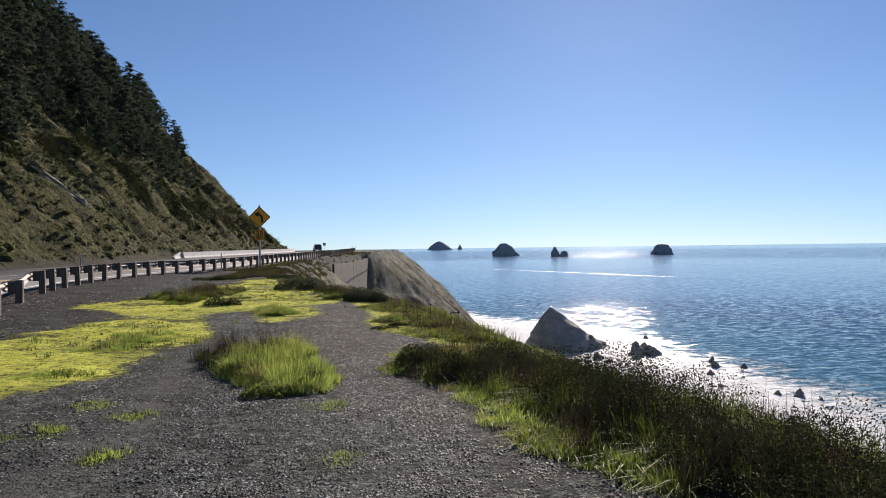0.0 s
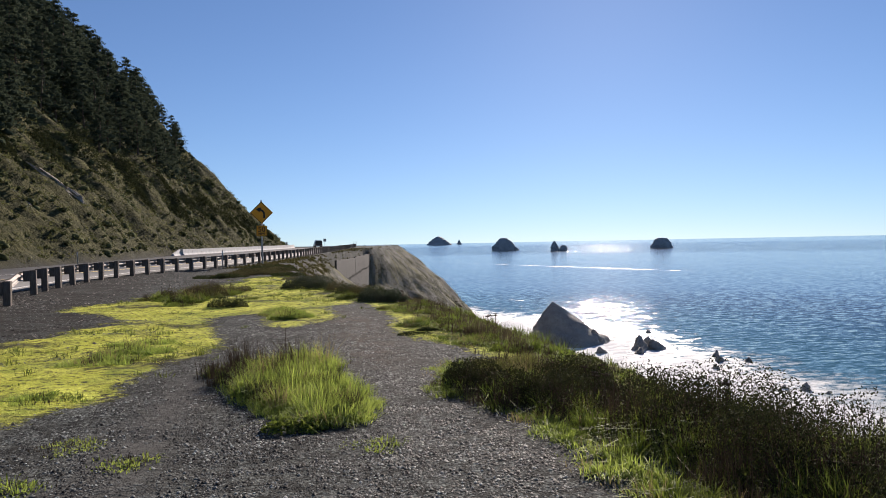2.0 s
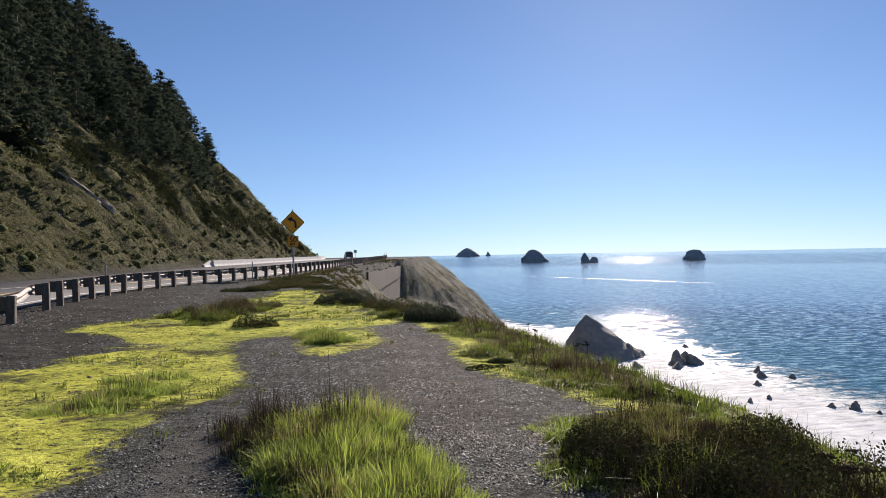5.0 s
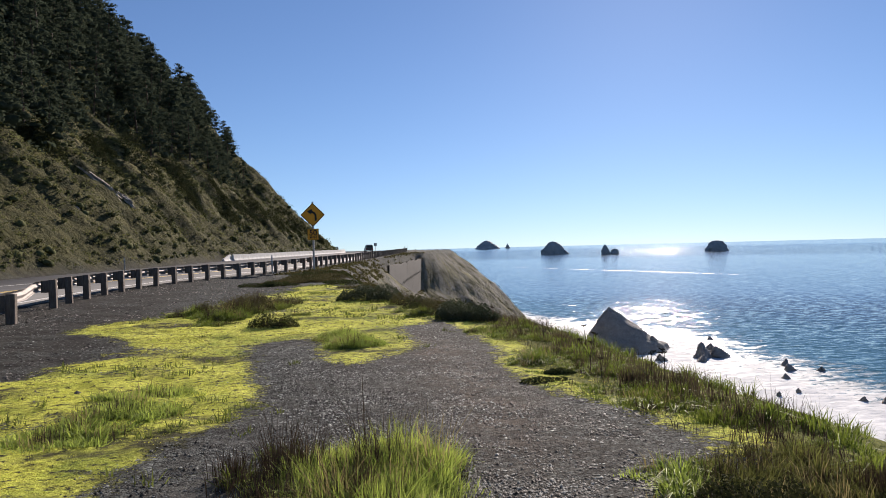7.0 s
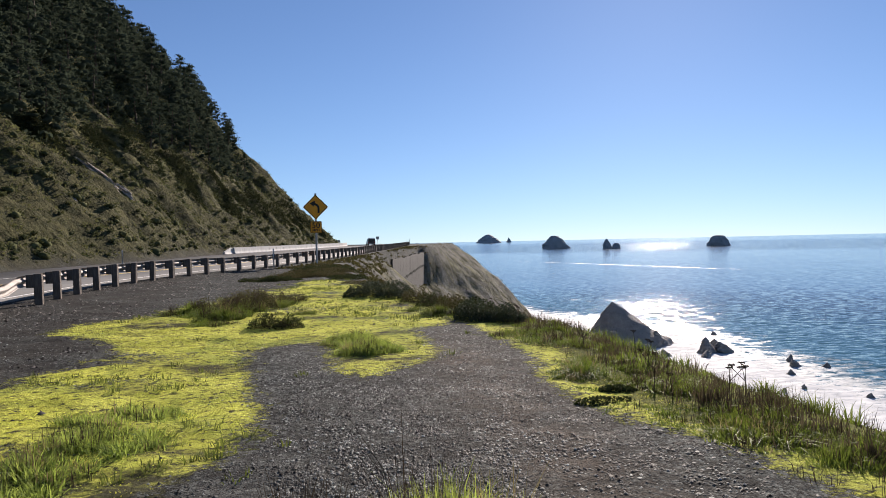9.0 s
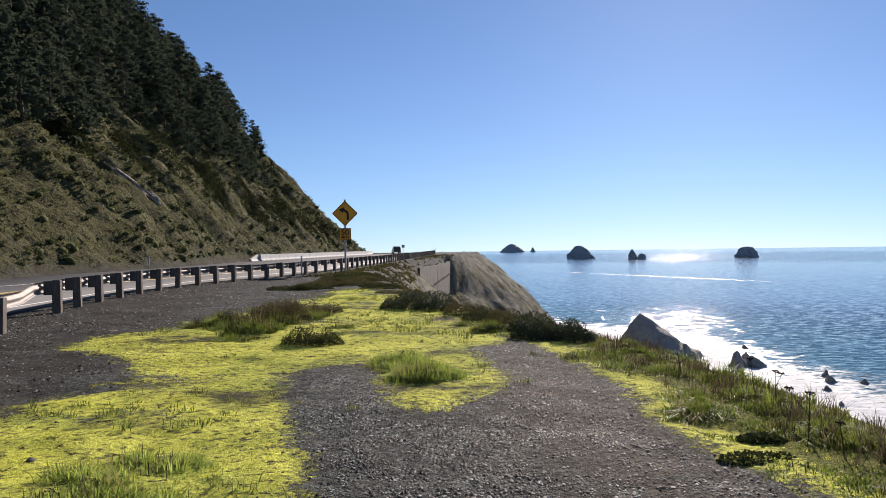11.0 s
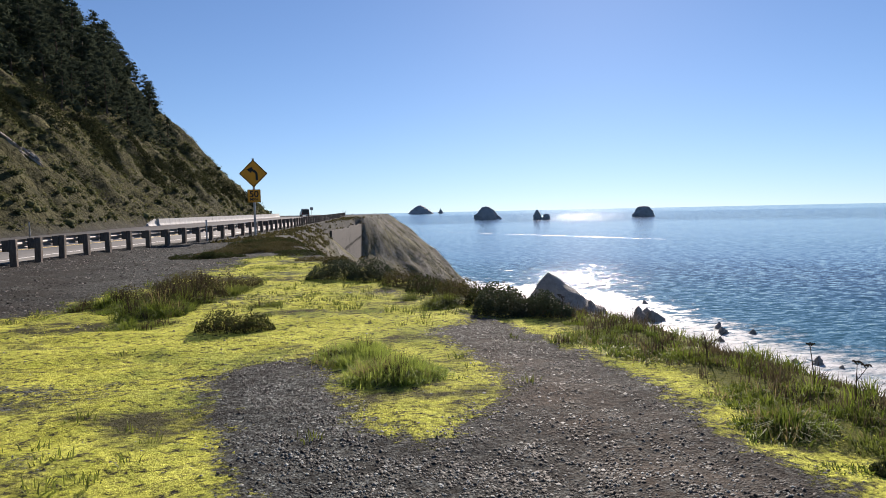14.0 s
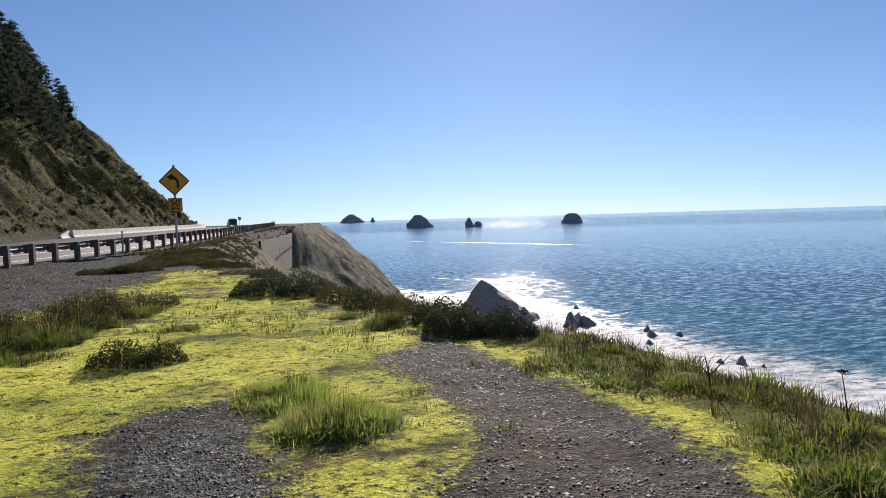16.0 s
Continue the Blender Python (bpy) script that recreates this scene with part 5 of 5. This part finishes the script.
# ---- dead umbel weeds against the sea ----
def umbel(x, y, h, seed):
    r = random.Random(seed)
    ob = tagged(new("dead_umbel_weed"), "dead brown umbel weed with a flat seed head", "weed", "dead weeds on the cliff edge")
    ob.location = (x, y, float(land(x, y)))
    lean = Vector((r.uniform(-0.12, 0.12), r.uniform(-0.12, 0.12), 1)) * h
    bm = tube(bmesh.new(), (0, 0, -0.03), lean * 0.6, 0.006, 0.005, 5)
    tube(bm, lean * 0.6, lean, 0.005, 0.003, 5)
    heads = [lean]
    for _ in range(r.randrange(0, 3)):
        end = lean * 0.7 + Vector((r.uniform(-0.12, 0.12), r.uniform(-0.12, 0.12), r.uniform(0.08, 0.2)))
        tube(bm, lean * 0.55, end, 0.004, 0.003, 4)
        heads.append(end)
    part("stem", bm, M_DEAD, ob)
    for p in heads:
        bm = bmesh.new()
        for i in range(11):
            a, q = 2.4 * i, 0.011 * math.sqrt(i)
            e = p + Vector((math.cos(a) * q, math.sin(a) * q, 0.03 + r.uniform(-0.006, 0.006)))
            tube(bm, p, e, 0.0015, 0.0012, 3)
            bmesh.ops.create_icosphere(bm, subdivisions=1, radius=0.009, matrix=Matrix.Translation(e))
        part("seed_head", bm, M_DEAD, ob)


wr = random.Random(31)
for i in range(14):
    y = wr.choice((wr.uniform(2.5, 8), wr.uniform(13, 24), wr.uniform(13.6, 15.4)))
    umbel(float(edge(y)) + wr.uniform(-0.5, 0.6), y, wr.uniform(0.22, 0.38), i)


# ---- pickup truck with a canopy, far along the road ----
def loft(rings):
    """A skin over rings of corners, closed at both ends."""
    bm = bmesh.new()
    rows = [[bm.verts.new(p) for p in ring] for ring in rings]
    n = len(rows[0])
    for a, b in zip(rows, rows[1:]):
        for i in range(n):
            bm.faces.new((a[i], a[(i + 1) % n], b[(i + 1) % n], b[i]))
    bm.faces.new(rows[0][::-1])
    bm.faces.new(rows[-1])
    bmesh.ops.recalc_face_normals(bm, faces=bm.faces)
    return bm


def slab(y, w, lo, hi, tuck=0.0):
    return [(-w / 2, y, lo), (w / 2, y, lo), (w / 2, y, (lo + hi) / 2), (w / 2 - tuck, y, hi), (-w / 2 + tuck, y, hi), (-w / 2, y, (lo + hi) / 2)]


M_SILVER = plain_material("dark_car_paint", (0.06, 0.05, 0.045), (0.08, 0.065, 0.058), 0.3, 0.4, 2, 0.0)
M_CANOPY = plain_material("dark_canopy_shell", (0.03, 0.04, 0.045), (0.05, 0.06, 0.065), 0.35, 0, 2, 0.0)
M_TYRE = plain_material("tyre_rubber", (0.012, 0.012, 0.012), (0.03, 0.03, 0.03), 0.85, 0, 9, 0.1)
M_WINDOW = plain_material("dark_car_glass", (0.01, 0.012, 0.014), (0.016, 0.018, 0.02), 0.06, 0, 2, 0.0)
truck = tagged(new("pickup_truck"), "dark pickup truck with a canopy on the road", "truck")
truck.matrix_basis = pose(7.6, 181.0, ROAD_Z + 0.004, 0, 0, 4)
part("body", loft([slab(-2.6, 1.7, 0.45, 1.0, 0.04), slab(-2.5, 1.8, 0.42, 1.08, 0.04), slab(1.4, 1.82, 0.42, 1.08, 0.05), slab(2.3, 1.78, 0.45, 1.02, 0.1), slab(2.6, 1.6, 0.5, 0.9, 0.15)]), M_SILVER, truck)
part("canopy", loft([slab(-2.55, 1.7, 1.08, 1.75, 0.12), slab(-0.5, 1.72, 1.08, 1.9, 0.16), slab(-0.4, 1.7, 1.08, 1.86, 0.16)]), M_CANOPY, truck, "dark canopy over the truck bed")
part("cab", loft([slab(-0.38, 1.7, 1.08, 1.68, 0.18), slab(0.5, 1.68, 1.08, 1.7, 0.2), slab(1.25, 1.66, 1.06, 1.12, 0.1)]), M_SILVER, truck)
part("rear_window", box(bmesh.new(), (1.3, 0.02, 0.42), pose(0, -2.56, 1.42), 0.006), M_WINDOW, truck)
for sgn in (-1, 1):
    part("side_window", box(bmesh.new(), (0.02, 0.75, 0.36), pose(sgn * 0.79, 0.1, 1.42, 0, -sgn * 12), 0.005), M_WINDOW, truck)
    part("tail_light", box(bmesh.new(), (0.16, 0.03, 0.3), pose(sgn * 0.76, -2.6, 0.82), 0.006), plain_material("red_lens", (0.3, 0.01, 0.01), (0.35, 0.02, 0.015), 0.3) if sgn < 0 else bpy.data.materials["red_lens"], truck, "red tail light")
    for yw in (-1.55, 1.6):
        w = part("wheel", tube(bmesh.new(), (sgn * 0.68, yw, 0.35), (sgn * 0.9, yw, 0.35), 0.35, sides=20), M_TYRE, truck)
        part("rim", tube(bmesh.new(), (sgn * 0.89, yw, 0.35), (sgn * 0.91, yw, 0.35), 0.2, sides=14), M_STEEL, w)
part("bumper", box(bmesh.new(), (1.75, 0.12, 0.18), pose(0, -2.66, 0.5), 0.02), M_STEEL, truck)

tagged(part("rubble", mesh_np("rubble", *rubble_field(36000, 19), M_RUBBLE), None, None), "loose rubble stones on the road shoulder", "rubble", kind="stuff")


# ---- odd plants ----
def dead_branch(x, y, h):
    ob = tagged(new("dead_branch"), "bare forked dead branch standing in cliff-edge grass", "branch")
    ob.location = (x, y, float(land(x, y)))
    bm = tube(bmesh.new(), (0, 0, -0.05), (-0.02, 0, h * 0.5), 0.011, 0.008, 6)
    tube(bm, (-0.02, 0, h * 0.5), (-0.05, 0.02, h * 1.05), 0.008, 0.003, 5)
    part("stem", bm, M_DEAD, ob)
    for ax, az_ in ((0.26, 0.98), (0.13, 0.72), (-0.1, 0.8)):
        part("twig", tube(bmesh.new(), (-0.02, 0, h * 0.45), (ax, 0.03, h * az_), 0.007, 0.002, 5), M_DEAD, ob)


dead_branch(3.45, 17.3, 0.32)
tuft(0.1, 11.0, 0.3, 0.4, 0.8, 0, "thin dead weed stalks standing above a grass clump", dead=0.13)
bush(0.2, 7.95, 0.32, 0.2, 0.1, 900, "low leafy green weed beside a grass clump", M_VERGE, 0.04, 0, name="weed")
bush(2.4, 13.85, 0.32, 0.14, 0.05, 700, "flat dark weed patch in mossy grass", M_SHRUB, 0.03, 60, name="weed")
bush(2.75, 14.35, 0.22, 0.15, 0.06, 700, "small dark green weed in mossy grass", M_SHRUB, 0.035, 60, name="weed")
